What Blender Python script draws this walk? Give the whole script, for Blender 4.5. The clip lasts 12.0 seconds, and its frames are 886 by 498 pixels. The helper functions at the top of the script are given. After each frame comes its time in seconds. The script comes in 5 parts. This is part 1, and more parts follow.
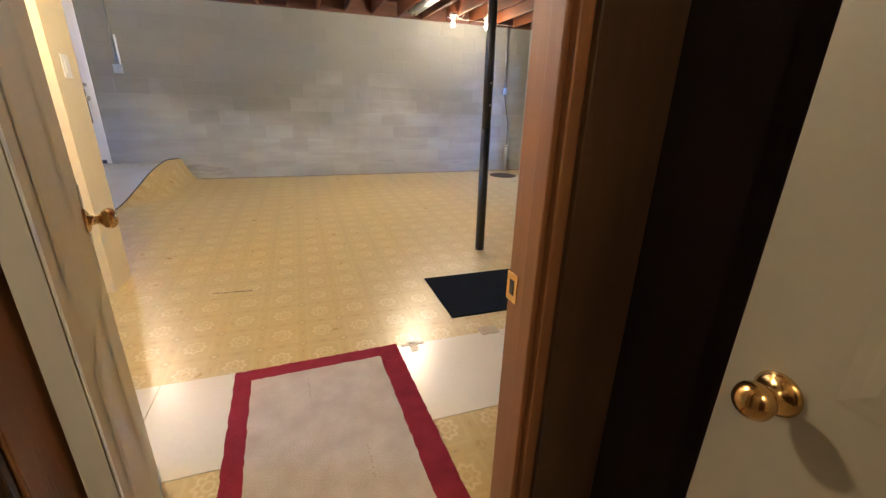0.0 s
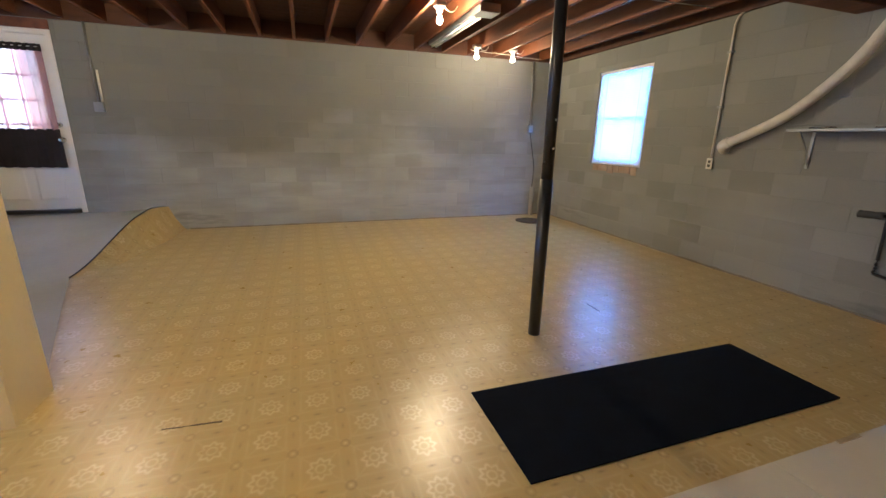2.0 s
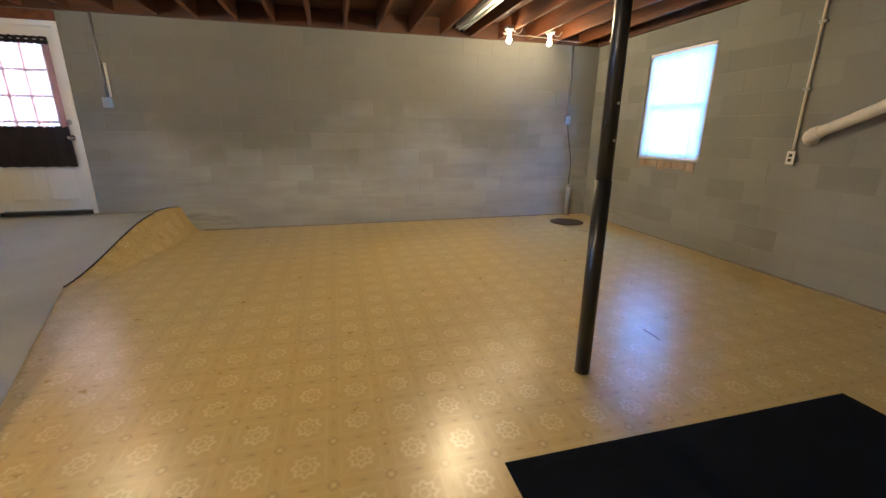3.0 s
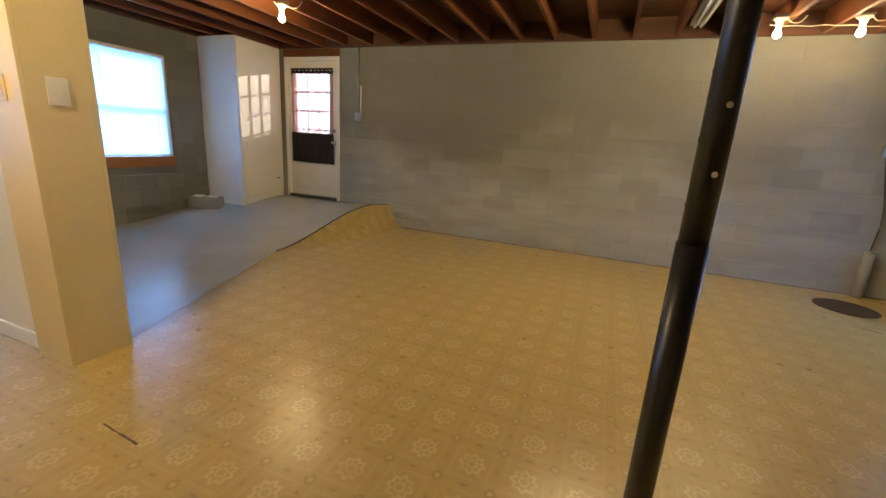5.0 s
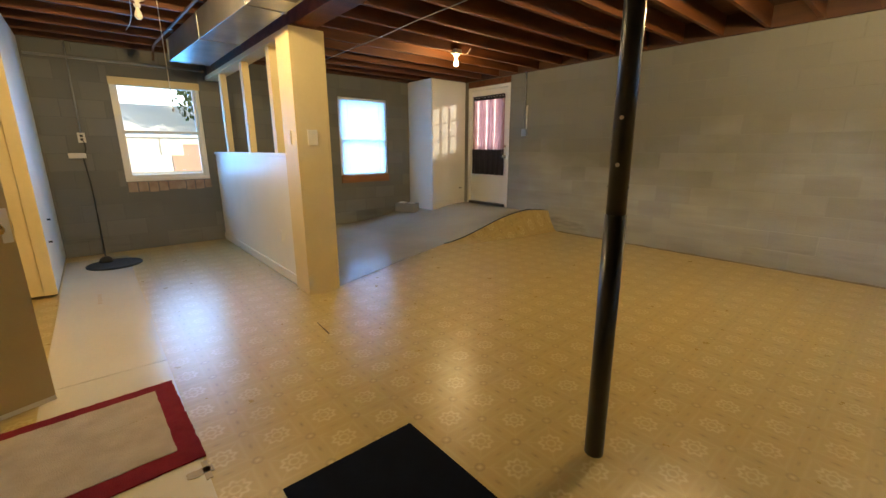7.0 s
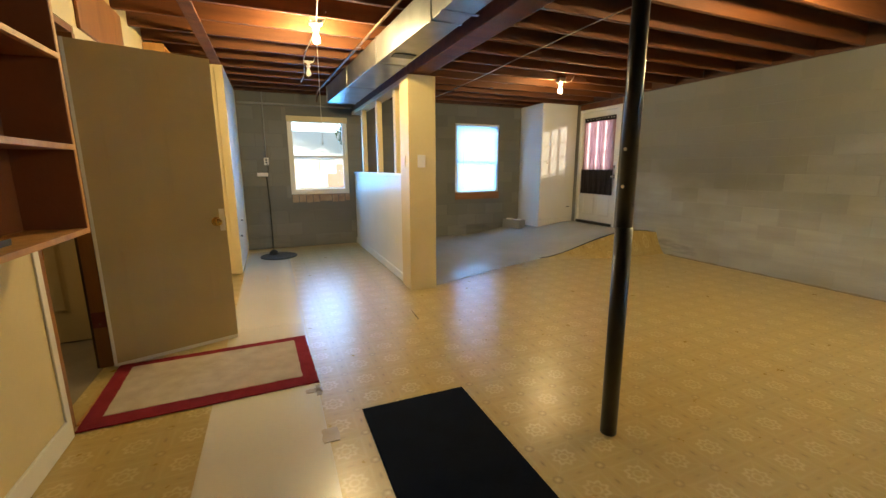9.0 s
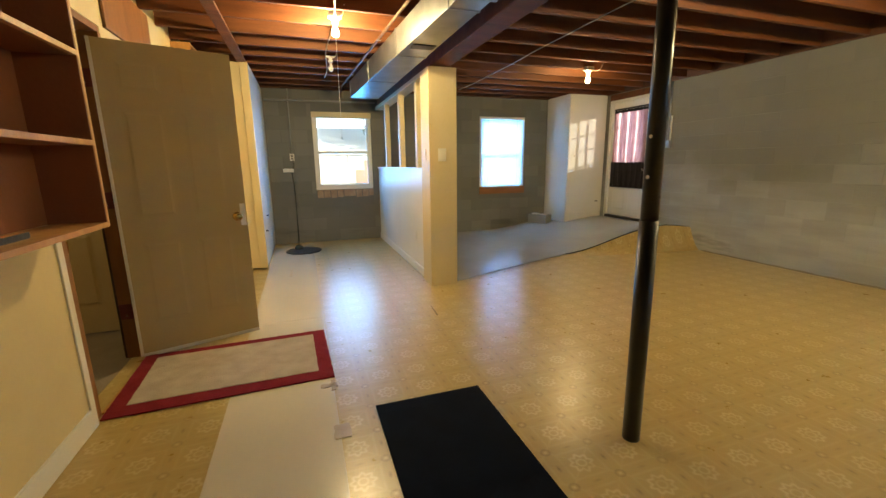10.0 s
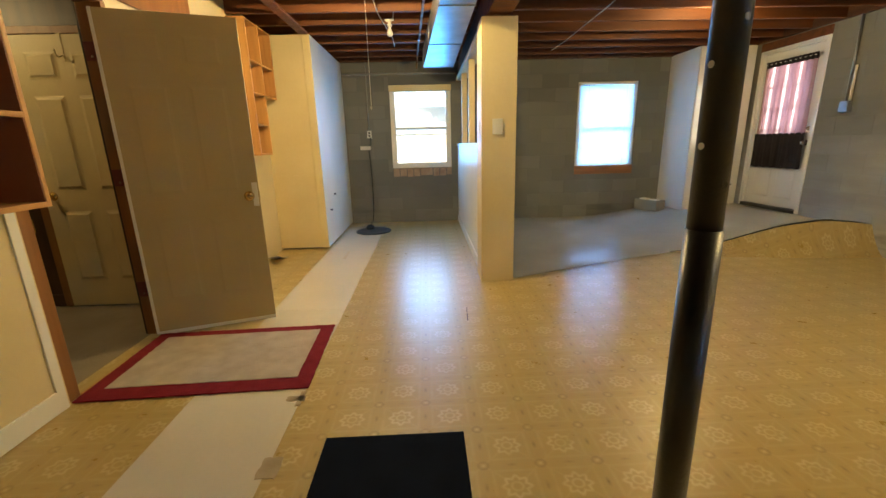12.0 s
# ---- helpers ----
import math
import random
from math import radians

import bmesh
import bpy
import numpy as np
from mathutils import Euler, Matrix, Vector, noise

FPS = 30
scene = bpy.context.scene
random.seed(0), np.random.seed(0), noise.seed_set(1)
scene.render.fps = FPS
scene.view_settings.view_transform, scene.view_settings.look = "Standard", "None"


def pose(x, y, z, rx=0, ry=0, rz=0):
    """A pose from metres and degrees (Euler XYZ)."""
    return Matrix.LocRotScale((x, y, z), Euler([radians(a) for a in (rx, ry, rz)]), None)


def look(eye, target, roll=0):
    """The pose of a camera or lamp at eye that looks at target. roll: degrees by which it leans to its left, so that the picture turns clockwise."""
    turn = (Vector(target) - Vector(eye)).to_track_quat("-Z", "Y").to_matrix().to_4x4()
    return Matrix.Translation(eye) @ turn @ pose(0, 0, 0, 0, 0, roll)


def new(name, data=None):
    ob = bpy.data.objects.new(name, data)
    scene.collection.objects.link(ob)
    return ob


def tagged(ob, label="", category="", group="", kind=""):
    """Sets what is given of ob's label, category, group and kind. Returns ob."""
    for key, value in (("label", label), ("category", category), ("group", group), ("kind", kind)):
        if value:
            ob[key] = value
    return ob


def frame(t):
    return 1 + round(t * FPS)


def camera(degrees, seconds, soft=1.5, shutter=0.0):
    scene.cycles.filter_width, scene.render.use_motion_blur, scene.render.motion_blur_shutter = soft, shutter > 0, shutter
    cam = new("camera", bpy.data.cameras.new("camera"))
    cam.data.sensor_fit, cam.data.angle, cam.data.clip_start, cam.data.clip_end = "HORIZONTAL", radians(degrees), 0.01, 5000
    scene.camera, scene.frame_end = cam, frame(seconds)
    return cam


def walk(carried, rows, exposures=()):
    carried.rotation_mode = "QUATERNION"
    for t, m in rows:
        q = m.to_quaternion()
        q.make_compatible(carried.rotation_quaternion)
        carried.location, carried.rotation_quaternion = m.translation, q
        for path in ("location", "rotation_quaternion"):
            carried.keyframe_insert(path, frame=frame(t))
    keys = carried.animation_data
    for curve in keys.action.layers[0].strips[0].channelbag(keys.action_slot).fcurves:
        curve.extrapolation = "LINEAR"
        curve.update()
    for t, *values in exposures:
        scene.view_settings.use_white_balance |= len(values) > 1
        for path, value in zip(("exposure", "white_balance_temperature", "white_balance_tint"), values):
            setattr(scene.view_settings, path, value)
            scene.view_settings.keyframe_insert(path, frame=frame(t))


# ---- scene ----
cam = camera(95.0, 12.0)
PATH = [
    (0, (-1.444, -3.104, 1.231), (-0.816, -1.333, 0.546), 1.6),
    (0.5, (-1.434, -2.853, 1.233), (-0.913, -1.018, 0.629), 1.8),
    (1, (-1.436, -2.594, 1.248), (-0.898, -0.75, 0.691), 1.8),
    (1.5, (-1.441, -2.355, 1.259), (-0.84, -0.523, 0.725), 1.6),
    (2, (-1.394, -2.157, 1.26), (-0.772, -0.331, 0.73), 1.2),
    (2.5, (-1.329, -1.922, 1.258), (-0.731, -0.09, 0.721), 0.8),
    (2.7, (-1.303, -1.813, 1.241), (-0.73, 0.024, 0.699), 0.6),
    (4.3, (-0.642, -1.336, 1.245), (-0.884, 0.553, 0.636), 2.0),
    (4.5, (-0.546, -1.278, 1.254), (-0.91, 0.603, 0.678), 2.4),
    (5, (-0.241, -1.208, 1.244), (-0.935, 0.598, 0.738), 3.7),
    (5.5, (0.011, -1.254, 1.249), (-0.957, 0.426, 0.758), 1.9),
    (6, (0.234, -1.358, 1.257), (-0.957, 0.174, 0.775), 0.0),
    (6.5, (0.489, -1.422, 1.258), (-0.875, -0.039, 0.783), -0.3),
    (8.3, (1.193, -1.48, 1.286), (-0.516, -0.543, 0.837), 0.2),
    (8.5, (1.26, -1.472, 1.286), (-0.487, -0.599, 0.856), 0.1),
    (9, (1.352, -1.456, 1.291), (-0.458, -0.7, 0.9), -0.1),
    (9.5, (1.359, -1.435, 1.283), (-0.476, -0.742, 0.891), -0.3),
    (10, (1.318, -1.371, 1.274), (-0.536, -0.742, 0.862), -0.7),
    (10.5, (1.194, -1.247, 1.265), (-0.684, -0.712, 0.832), -1.0),
    (11, (1.09, -1.058, 1.253), (-0.814, -0.652, 0.793), -1.3),
    (11.5, (0.995, -0.809, 1.247), (-0.932, -0.556, 0.775), -1.3),
    (12, (0.86, -0.619, 1.227), (-1.076, -0.553, 0.727), -1.4),
]
walk(cam, [(t, look(eye, target, roll)) for t, eye, target, roll in PATH],
     exposures=[(0, 1.68, 4900, 20), (0.6, 1.45, 4900, 18), (1.2, 1.10, 4950, 18), (2.0, 1.08, 5100, 17), (4.5, 0.84, 6000, 12), (6.5, 0.73, 6650, 10), (8.5, 0.88, 6400, 6), (12.0, 0.98, 6350, 5)])

# ---- world, daylight and lamps ----
world = bpy.data.worlds.new("world")
scene.world = world
world.use_nodes = True
wn = world.node_tree.nodes
sky = wn.new("ShaderNodeTexSky")
sky.sky_type, sky.sun_disc, sky.sun_elevation, sky.sun_rotation = "NISHITA", False, radians(9), radians(45)
world.node_tree.links.new(sky.outputs[0], wn["Background"].inputs[0])
wn["Background"].inputs[1].default_value = 0.15

sun = new("sun", bpy.data.lights.new("sun", "SUN"))
sun.data.energy, sun.data.angle, sun.data.color = 5.0, radians(0.6), (1, 0.90, 0.74)
sun.matrix_world = look((9.9, 9.9, 2.2), (0, 0, 0))

BLIND_DAY = (0.11, 0.40, 1.0)
DAY = (0.05, 0.38, 1.0)
WARM = (1.0, 0.745, 0.35)


def area(name, eye, target, w, h, watts, colour):
    ob = new(name, bpy.data.lights.new(name, "AREA"))
    ob.data.shape, ob.data.size, ob.data.size_y = "RECTANGLE", w, h
    ob.data.energy, ob.data.color = watts, colour
    ob.matrix_world = look(eye, target)
    return ob


# skylight standing in the window openings, outside the panes and blinds
area("skylight_west", (-6.01, -0.69, 1.48), (0, -0.69, 1.30), 0.84, 1.10, 20, DAY)
area("skylight_blind_west", (-6.02, 2.25, 1.45), (-5.0, 2.25, 1.45), 0.9, 1.25, 46, BLIND_DAY)
area("skylight_blind_east", (2.85, 2.46, 1.56), (1.6, 2.46, 1.56), 0.9, 1.2, 66, BLIND_DAY)
area("skylight_door", (-4.48, 4.35, 1.60), (-4.48, 3.0, 1.5), 0.6, 1.0, 8, (0.8, 0.85, 1.0))

# the bare bulbs that burn
BULBS = [(-0.09, 1.91, 2.36), (0.93, 3.42, 2.36), (1.53, 3.52, 2.38), (-3.41, 2.26, 2.35), (-2.40, -1.02, 2.37)]
for (bx, by, bz), watts in zip(BULBS, (54, 8, 8, 20, 62)):
    lamp = new("bulb_light", bpy.data.lights.new("bulb_light", "POINT"))
    lamp.data.energy, lamp.data.color, lamp.data.shadow_soft_size = watts, WARM, 0.03
    lamp.location = (bx, by, bz - 0.035)
hall_lamp = new("hall_light", bpy.data.lights.new("hall_light", "POINT"))
hall_lamp.data.energy, hall_lamp.data.color, hall_lamp.data.shadow_soft_size = 11.5, WARM, 0.06
hall_lamp.location = (-1.75, -4.10, 2.34)


# ---- materials ----
def material(name, c1, c2, scale=3.0, rough=0.6, bump=0.1, fine=60.0, metal=0.0, spread=0.0, stretch=(1, 1, 1), spec=0.5,
             translucent=0.0, detail=6.0, blotch=0.5):
    """Two colours mixed by coarse and fine noise, with bump from the fine noise; spread varies it from object to object."""
    m = bpy.data.materials.new(name)
    m.use_nodes = True
    n, l = m.node_tree.nodes, m.node_tree.links
    b = n["Principled BSDF"]
    co = n.new("ShaderNodeTexCoord")
    mp = n.new("ShaderNodeMapping")
    mp.inputs["Scale"].default_value = stretch
    l.new(co.outputs["Object"], mp.inputs["Vector"])
    info = n.new("ShaderNodeObjectInfo")
    shift = n.new("ShaderNodeVectorMath")
    shift.operation = "MULTIPLY_ADD"
    l.new(info.outputs["Random"], shift.inputs[0])
    shift.inputs[1].default_value = (37, 53, 71) if spread else (0, 0, 0)
    l.new(mp.outputs[0], shift.inputs[2])
    n1, n2 = n.new("ShaderNodeTexNoise"), n.new("ShaderNodeTexNoise")
    for t, s, d in ((n1, scale, detail), (n2, fine, 3.0)):
        t.inputs["Scale"].default_value, t.inputs["Detail"].default_value = s, d
        l.new(shift.outputs[0], t.inputs["Vector"])
    ramp = n.new("ShaderNodeMapRange")
    ramp.inputs["From Min"].default_value, ramp.inputs["From Max"].default_value = 0.5 - blotch * 0.5, 0.5 + blotch * 0.5
    l.new(n1.outputs["Fac"], ramp.inputs["Value"])
    add = n.new("ShaderNodeMath")
    add.operation = "MULTIPLY_ADD"
    l.new(n2.outputs["Fac"], add.inputs[0])
    add.inputs[1].default_value = 0.3
    l.new(ramp.outputs[0], add.inputs[2])
    add2 = n.new("ShaderNodeMath")
    add2.operation = "MULTIPLY_ADD"
    l.new(info.outputs["Random"], add2.inputs[0])
    add2.inputs[1].default_value = spread
    l.new(add.outputs[0], add2.inputs[2])
    sub = n.new("ShaderNodeMath")
    sub.operation, sub.use_clamp = "SUBTRACT", True
    l.new(add2.outputs[0], sub.inputs[0])
    sub.inputs[1].default_value = 0.15 + spread * 0.5
    mix = n.new("ShaderNodeMix")
    mix.data_type = "RGBA"
    mix.inputs["A"].default_value, mix.inputs["B"].default_value = (*c1, 1), (*c2, 1)
    l.new(sub.outputs[0], mix.inputs["Factor"])
    l.new(mix.outputs["Result"], b.inputs["Base Color"])
    b.inputs["Roughness"].default_value, b.inputs["Metallic"].default_value = rough, metal
    b.inputs["Specular IOR Level"].default_value = spec
    bp = n.new("ShaderNodeBump")
    bp.inputs["Strength"].default_value, bp.inputs["Distance"].default_value = bump, 0.01
    l.new(n2.outputs["Fac"], bp.inputs["Height"])
    l.new(bp.outputs[0], b.inputs["Normal"])
    if translucent:
        tr, ms = n.new("ShaderNodeBsdfTranslucent"), n.new("ShaderNodeMixShader")
        l.new(mix.outputs["Result"], tr.inputs["Color"])
        ms.inputs[0].default_value = translucent
        l.new(b.outputs[0], ms.inputs[1])
        l.new(tr.outputs[0], ms.inputs[2])
        l.new(ms.outputs[0], n["Material Output"].inputs[0])
    return m


def glow(name, colour, strength):
    m = bpy.data.materials.new(name)
    m.use_nodes = True
    n = m.node_tree.nodes
    n["Principled BSDF"].inputs["Emission Color"].default_value = (*colour, 1)
    n["Principled BSDF"].inputs["Emission Strength"].default_value = strength
    return m


def glass(name, tint=(0.97, 0.99, 0.99)):
    m = bpy.data.materials.new(name)
    m.use_nodes = True
    n, l = m.node_tree.nodes, m.node_tree.links
    tr, gl, ms, fr = n.new("ShaderNodeBsdfTransparent"), n.new("ShaderNodeBsdfGlossy"), n.new("ShaderNodeMixShader"), n.new("ShaderNodeFresnel")
    tr.inputs[0].default_value = (*tint, 1)
    gl.inputs["Roughness"].default_value = 0.02
    l.new(fr.outputs[0], ms.inputs[0])
    l.new(tr.outputs[0], ms.inputs[1])
    l.new(gl.outputs[0], ms.inputs[2])
    l.new(ms.outputs[0], n["Material Output"].inputs[0])
    return m


def vinyl(name, ground, light, dark, tile, wear, rough):
    """A printed sheet: a lattice of rosettes, diamonds and small dots, worn and stained in broad patches."""
    m = bpy.data.materials.new(name)
    m.use_nodes = True
    n, l = m.node_tree.nodes, m.node_tree.links
    b = n["Principled BSDF"]
    co = n.new("ShaderNodeTexCoord")

    def math_node(op, a, c=None, clamp=False):
        k = n.new("ShaderNodeMath")
        k.operation, k.use_clamp = op, clamp
        for i, v in enumerate((a, c)):
            if v is None:
                continue
            if isinstance(v, (int, float)):
                k.inputs[i].default_value = v
            else:
                l.new(v, k.inputs[i])
        return k.outputs[0]

    sep = n.new("ShaderNodeSeparateXYZ")
    l.new(co.outputs["Object"], sep.inputs[0])
    su = math_node("ADD", math_node("MULTIPLY", sep.outputs[0], 1 / tile), 0.214)
    sv = math_node("ADD", math_node("MULTIPLY", sep.outputs[1], 1 / (tile * 1.08)), 0.924)
    u = math_node("SUBTRACT", math_node("FRACT", su), 0.5)
    v = math_node("SUBTRACT", math_node("FRACT", sv), 0.5)
    au, av = math_node("ABSOLUTE", u), math_node("ABSOLUTE", v)
    r = math_node("SQRT", math_node("ADD", math_node("MULTIPLY", u, u), math_node("MULTIPLY", v, v)))
    ang = math_node("ARCTAN2", v, u)
    petals = math_node("COSINE", math_node("MULTIPLY", ang, 8.0))

    def soft(value, centre, width):
        return math_node("SUBTRACT", 1.0, math_node("DIVIDE", math_node("ABSOLUTE", math_node("SUBTRACT", value, centre)), width), True)

    ring = soft(r, math_node("ADD", 0.20, math_node("MULTIPLY", petals, 0.03)), 0.06)
    inner = math_node("MULTIPLY", soft(r, 0.09, 0.04), 0.8)
    big = math_node("MAXIMUM", au, av)
    square = math_node("MULTIPLY", soft(big, 0.36, 0.05), 0.28)
    cu, cv = math_node("SUBTRACT", 0.5, au), math_node("SUBTRACT", 0.5, av)
    corner = math_node("SQRT", math_node("ADD", math_node("MULTIPLY", cu, cu), math_node("MULTIPLY", cv, cv)))
    cdot = soft(corner, 0.0, 0.05)
    leaf = math_node("MULTIPLY", soft(math_node("SUBTRACT", au, av), 0.0, 0.05), math_node("GREATER_THAN", r, 0.28))
    pat = ring
    for o in (inner, square, cdot, math_node("MULTIPLY", leaf, 0.25)):
        pat = math_node("MAXIMUM", pat, o)
    tie = math_node("MULTIPLY", soft(au, 0.0, 0.12), soft(cv, 0.0, 0.045))
    tie2 = math_node("MULTIPLY", soft(av, 0.0, 0.12), soft(cu, 0.0, 0.045))
    spots = math_node("MAXIMUM", math_node("MULTIPLY", soft(corner, 0.085, 0.04), 0.55), math_node("MAXIMUM", tie, math_node("MULTIPLY", tie2, 0.6)))
    # wear in broad patches and grain
    n1, n2, n3 = (n.new("ShaderNodeTexNoise") for _ in range(3))
    for t, s, d in ((n1, 0.7, 6.0), (n2, 90.0, 2.0), (n3, 13.0, 5.0)):
        t.inputs["Scale"].default_value, t.inputs["Detail"].default_value = s, d
        l.new(co.outputs["Object"], t.inputs["Vector"])
    fade = math_node("MULTIPLY", math_node("ADD", 0.30, math_node("MULTIPLY", n1.outputs["Fac"], 0.8), True), wear)
    fade = math_node("MULTIPLY", fade, math_node("ADD", -0.35, math_node("MULTIPLY", n3.outputs["Fac"], 2.4), True))
    prev = None
    for fac, colour in ((None, ground), (math_node("MULTIPLY", pat, fade), light), (math_node("MULTIPLY", spots, math_node("MULTIPLY", fade, 1.0)), dark)):
        if fac is None:
            g = n.new("ShaderNodeMix")
            g.data_type = "RGBA"
            g.inputs["A"].default_value = (ground[0] * 0.92, ground[1] * 0.84, ground[2] * 0.62, 1)
            g.inputs["B"].default_value = (ground[0] * 1.12, ground[1] * 1.17, ground[2] * 1.5, 1)
            l.new(math_node("ADD", math_node("MULTIPLY", n1.outputs["Fac"], 0.7), math_node("MULTIPLY", n3.outputs["Fac"], 0.4), True), g.inputs["Factor"])
            prev = g.outputs["Result"]
            continue
        k = n.new("ShaderNodeMix")
        k.data_type = "RGBA"
        l.new(fac, k.inputs["Factor"])
        l.new(prev, k.inputs["A"])
        k.inputs["B"].default_value = (*colour, 1)
        prev = k.outputs["Result"]
    l.new(prev, b.inputs["Base Color"])
    b.inputs["Specular IOR Level"].default_value = 0.85
    rr = n.new("ShaderNodeMapRange")
    rr.inputs["To Min"].default_value, rr.inputs["To Max"].default_value = rough * 0.75, rough * 1.3
    l.new(n3.outputs["Fac"], rr.inputs["Value"])
    l.new(rr.outputs[0], b.inputs["Roughness"])
    bp = n.new("ShaderNodeBump")
    bp.inputs["Strength"].default_value, bp.inputs["Distance"].default_value = 0.08, 0.01
    h = math_node("ADD", math_node("MULTIPLY", n2.outputs["Fac"], 0.35), math_node("MULTIPLY", n3.outputs["Fac"], 0.5))
    l.new(h, bp.inputs["Height"])
    l.new(bp.outputs[0], b.inputs["Normal"])
    return m


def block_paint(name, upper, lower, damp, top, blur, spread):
    """Block paint, paler below a ragged line (limewash and, on the north wall, painted light), with damp stains and
    streaks; spread varies it from block to block.
    """
    m = bpy.data.materials.new(name)
    m.use_nodes = True
    n, l = m.node_tree.nodes, m.node_tree.links
    b = n["Principled BSDF"]
    geo, info = n.new("ShaderNodeNewGeometry"), n.new("ShaderNodeObjectInfo")

    def noise_tex(scale, detail, stretch=(1, 1, 1)):
        mp, t = n.new("ShaderNodeMapping"), n.new("ShaderNodeTexNoise")
        mp.inputs["Scale"].default_value = stretch
        l.new(geo.outputs["Position"], mp.inputs["Vector"])
        l.new(mp.outputs[0], t.inputs["Vector"])
        t.inputs["Scale"].default_value, t.inputs["Detail"].default_value = scale, detail
        return t.outputs["Fac"]

    def calc(op, a, c, clamp=False):
        k = n.new("ShaderNodeMath")
        k.operation, k.use_clamp = op, clamp
        for i, v in enumerate((a, c)):
            if isinstance(v, (int, float)):
                k.inputs[i].default_value = v
            else:
                l.new(v, k.inputs[i])
        return k.outputs[0]

    def mixed(fac, a, c):
        k = n.new("ShaderNodeMix")
        k.data_type = "RGBA"
        l.new(fac, k.inputs["Factor"])
        for slot, v in (("A", a), ("B", c)):
            if isinstance(v, tuple):
                k.inputs[slot].default_value = (*v, 1)
            else:
                l.new(v, k.inputs[slot])
        return k.outputs["Result"]

    sep = n.new("ShaderNodeSeparateXYZ")
    l.new(geo.outputs["Position"], sep.inputs[0])
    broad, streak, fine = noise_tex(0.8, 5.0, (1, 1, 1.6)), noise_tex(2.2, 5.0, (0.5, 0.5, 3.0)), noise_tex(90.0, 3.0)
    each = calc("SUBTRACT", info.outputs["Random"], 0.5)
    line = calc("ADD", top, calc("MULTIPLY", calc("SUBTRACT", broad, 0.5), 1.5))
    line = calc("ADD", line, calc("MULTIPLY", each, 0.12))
    low_pale = calc("DIVIDE", calc("SUBTRACT", line, sep.outputs[2]), blur, True)
    low_pale = calc("MULTIPLY", low_pale, calc("ADD", 0.25, calc("MULTIPLY", streak, 1.3), True))
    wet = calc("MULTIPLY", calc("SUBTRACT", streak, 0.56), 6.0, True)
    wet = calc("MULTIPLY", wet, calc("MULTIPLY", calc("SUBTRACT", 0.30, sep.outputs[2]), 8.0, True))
    tone = mixed(wet, mixed(low_pale, upper, lower), damp)
    vary = calc("ADD", 0.84, calc("ADD", calc("MULTIPLY", each, spread), calc("ADD", calc("MULTIPLY", broad, 0.22), calc("MULTIPLY", fine, 0.12))))
    k = n.new("ShaderNodeVectorMath")
    k.operation = "SCALE"
    l.new(tone, k.inputs[0])
    l.new(vary, k.inputs["Scale"])
    l.new(k.outputs[0], b.inputs["Base Color"])
    b.inputs["Roughness"].default_value = 0.82
    bp = n.new("ShaderNodeBump")
    bp.inputs["Strength"].default_value, bp.inputs["Distance"].default_value = 0.35, 0.01
    l.new(fine, bp.inputs["Height"])
    l.new(bp.outputs[0], b.inputs["Normal"])
    return m


# Darker upper and paler lower courses: limewash plus the wall's light painted in.
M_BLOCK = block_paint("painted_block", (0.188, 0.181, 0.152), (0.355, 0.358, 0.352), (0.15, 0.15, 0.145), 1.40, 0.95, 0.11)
M_EASTBLOCK = block_paint("grey_block", (0.225, 0.222, 0.20), (0.27, 0.268, 0.25), (0.13, 0.13, 0.125), 0.75, 0.4, 0.22)
M_BAREBLOCK = block_paint("bare_block", (0.165, 0.165, 0.152), (0.19, 0.19, 0.177), (0.13, 0.13, 0.12), 0.6, 0.5, 0.24)
M_MORTAR = material("mortar", (0.27, 0.27, 0.255), (0.37, 0.37, 0.355), 1.6, 0.8, 0.35, 90)
M_VINYL = vinyl("vinyl_sheet", (0.43, 0.312, 0.100), (0.66, 0.54, 0.29), (0.15, 0.085, 0.025), 0.21, 0.95, 0.30)
M_VINYL_GREY = material("grey_vinyl_sheet", (0.34, 0.32, 0.265), (0.45, 0.425, 0.36), 1.1, 0.26, 0.05, 30)
M_PALE = material("pale_sheet", (0.60, 0.54, 0.43), (0.68, 0.62, 0.51), 1.2, 0.24, 0.06, 30)
M_SCUFF = material("torn_backing", (0.10, 0.07, 0.04), (0.17, 0.12, 0.07), 20, 0.8, 0.2)
M_TAPE = material("brown_tape", (0.34, 0.26, 0.15), (0.44, 0.35, 0.22), 12, 0.4, 0.1)
M_JOIST = material("joist_wood", (0.075, 0.021, 0.005), (0.19, 0.060, 0.014), 2.0, 0.65, 0.25, 50, stretch=(6, 0.6, 6), spread=0.0)
M_BOARD = material("subfloor_board", (0.05, 0.018, 0.007), (0.11, 0.04, 0.015), 2.0, 0.75, 0.25, 40, stretch=(0.6, 6, 6))
M_OFFWHITE = material("off_white_paint", (0.24, 0.205, 0.14), (0.29, 0.25, 0.18), 2.5, 0.45, 0.05, 40)
# Dark wood taken near black: the hall's shade is put in the colour.
M_SHADED_WOOD = material("shaded_wood", (0.006, 0.003, 0.002), (0.013, 0.006, 0.004), 3.0, 0.8, 0.1, 60, stretch=(6, 6, 0.5), spec=0.2)
M_CREAM = material("cream_paint", (0.62, 0.50, 0.27), (0.70, 0.58, 0.34), 2.5, 0.5, 0.08, 40)
M_WHITE = material("white_paint", (0.74, 0.72, 0.66), (0.80, 0.78, 0.73), 2.5, 0.38, 0.05, 50)
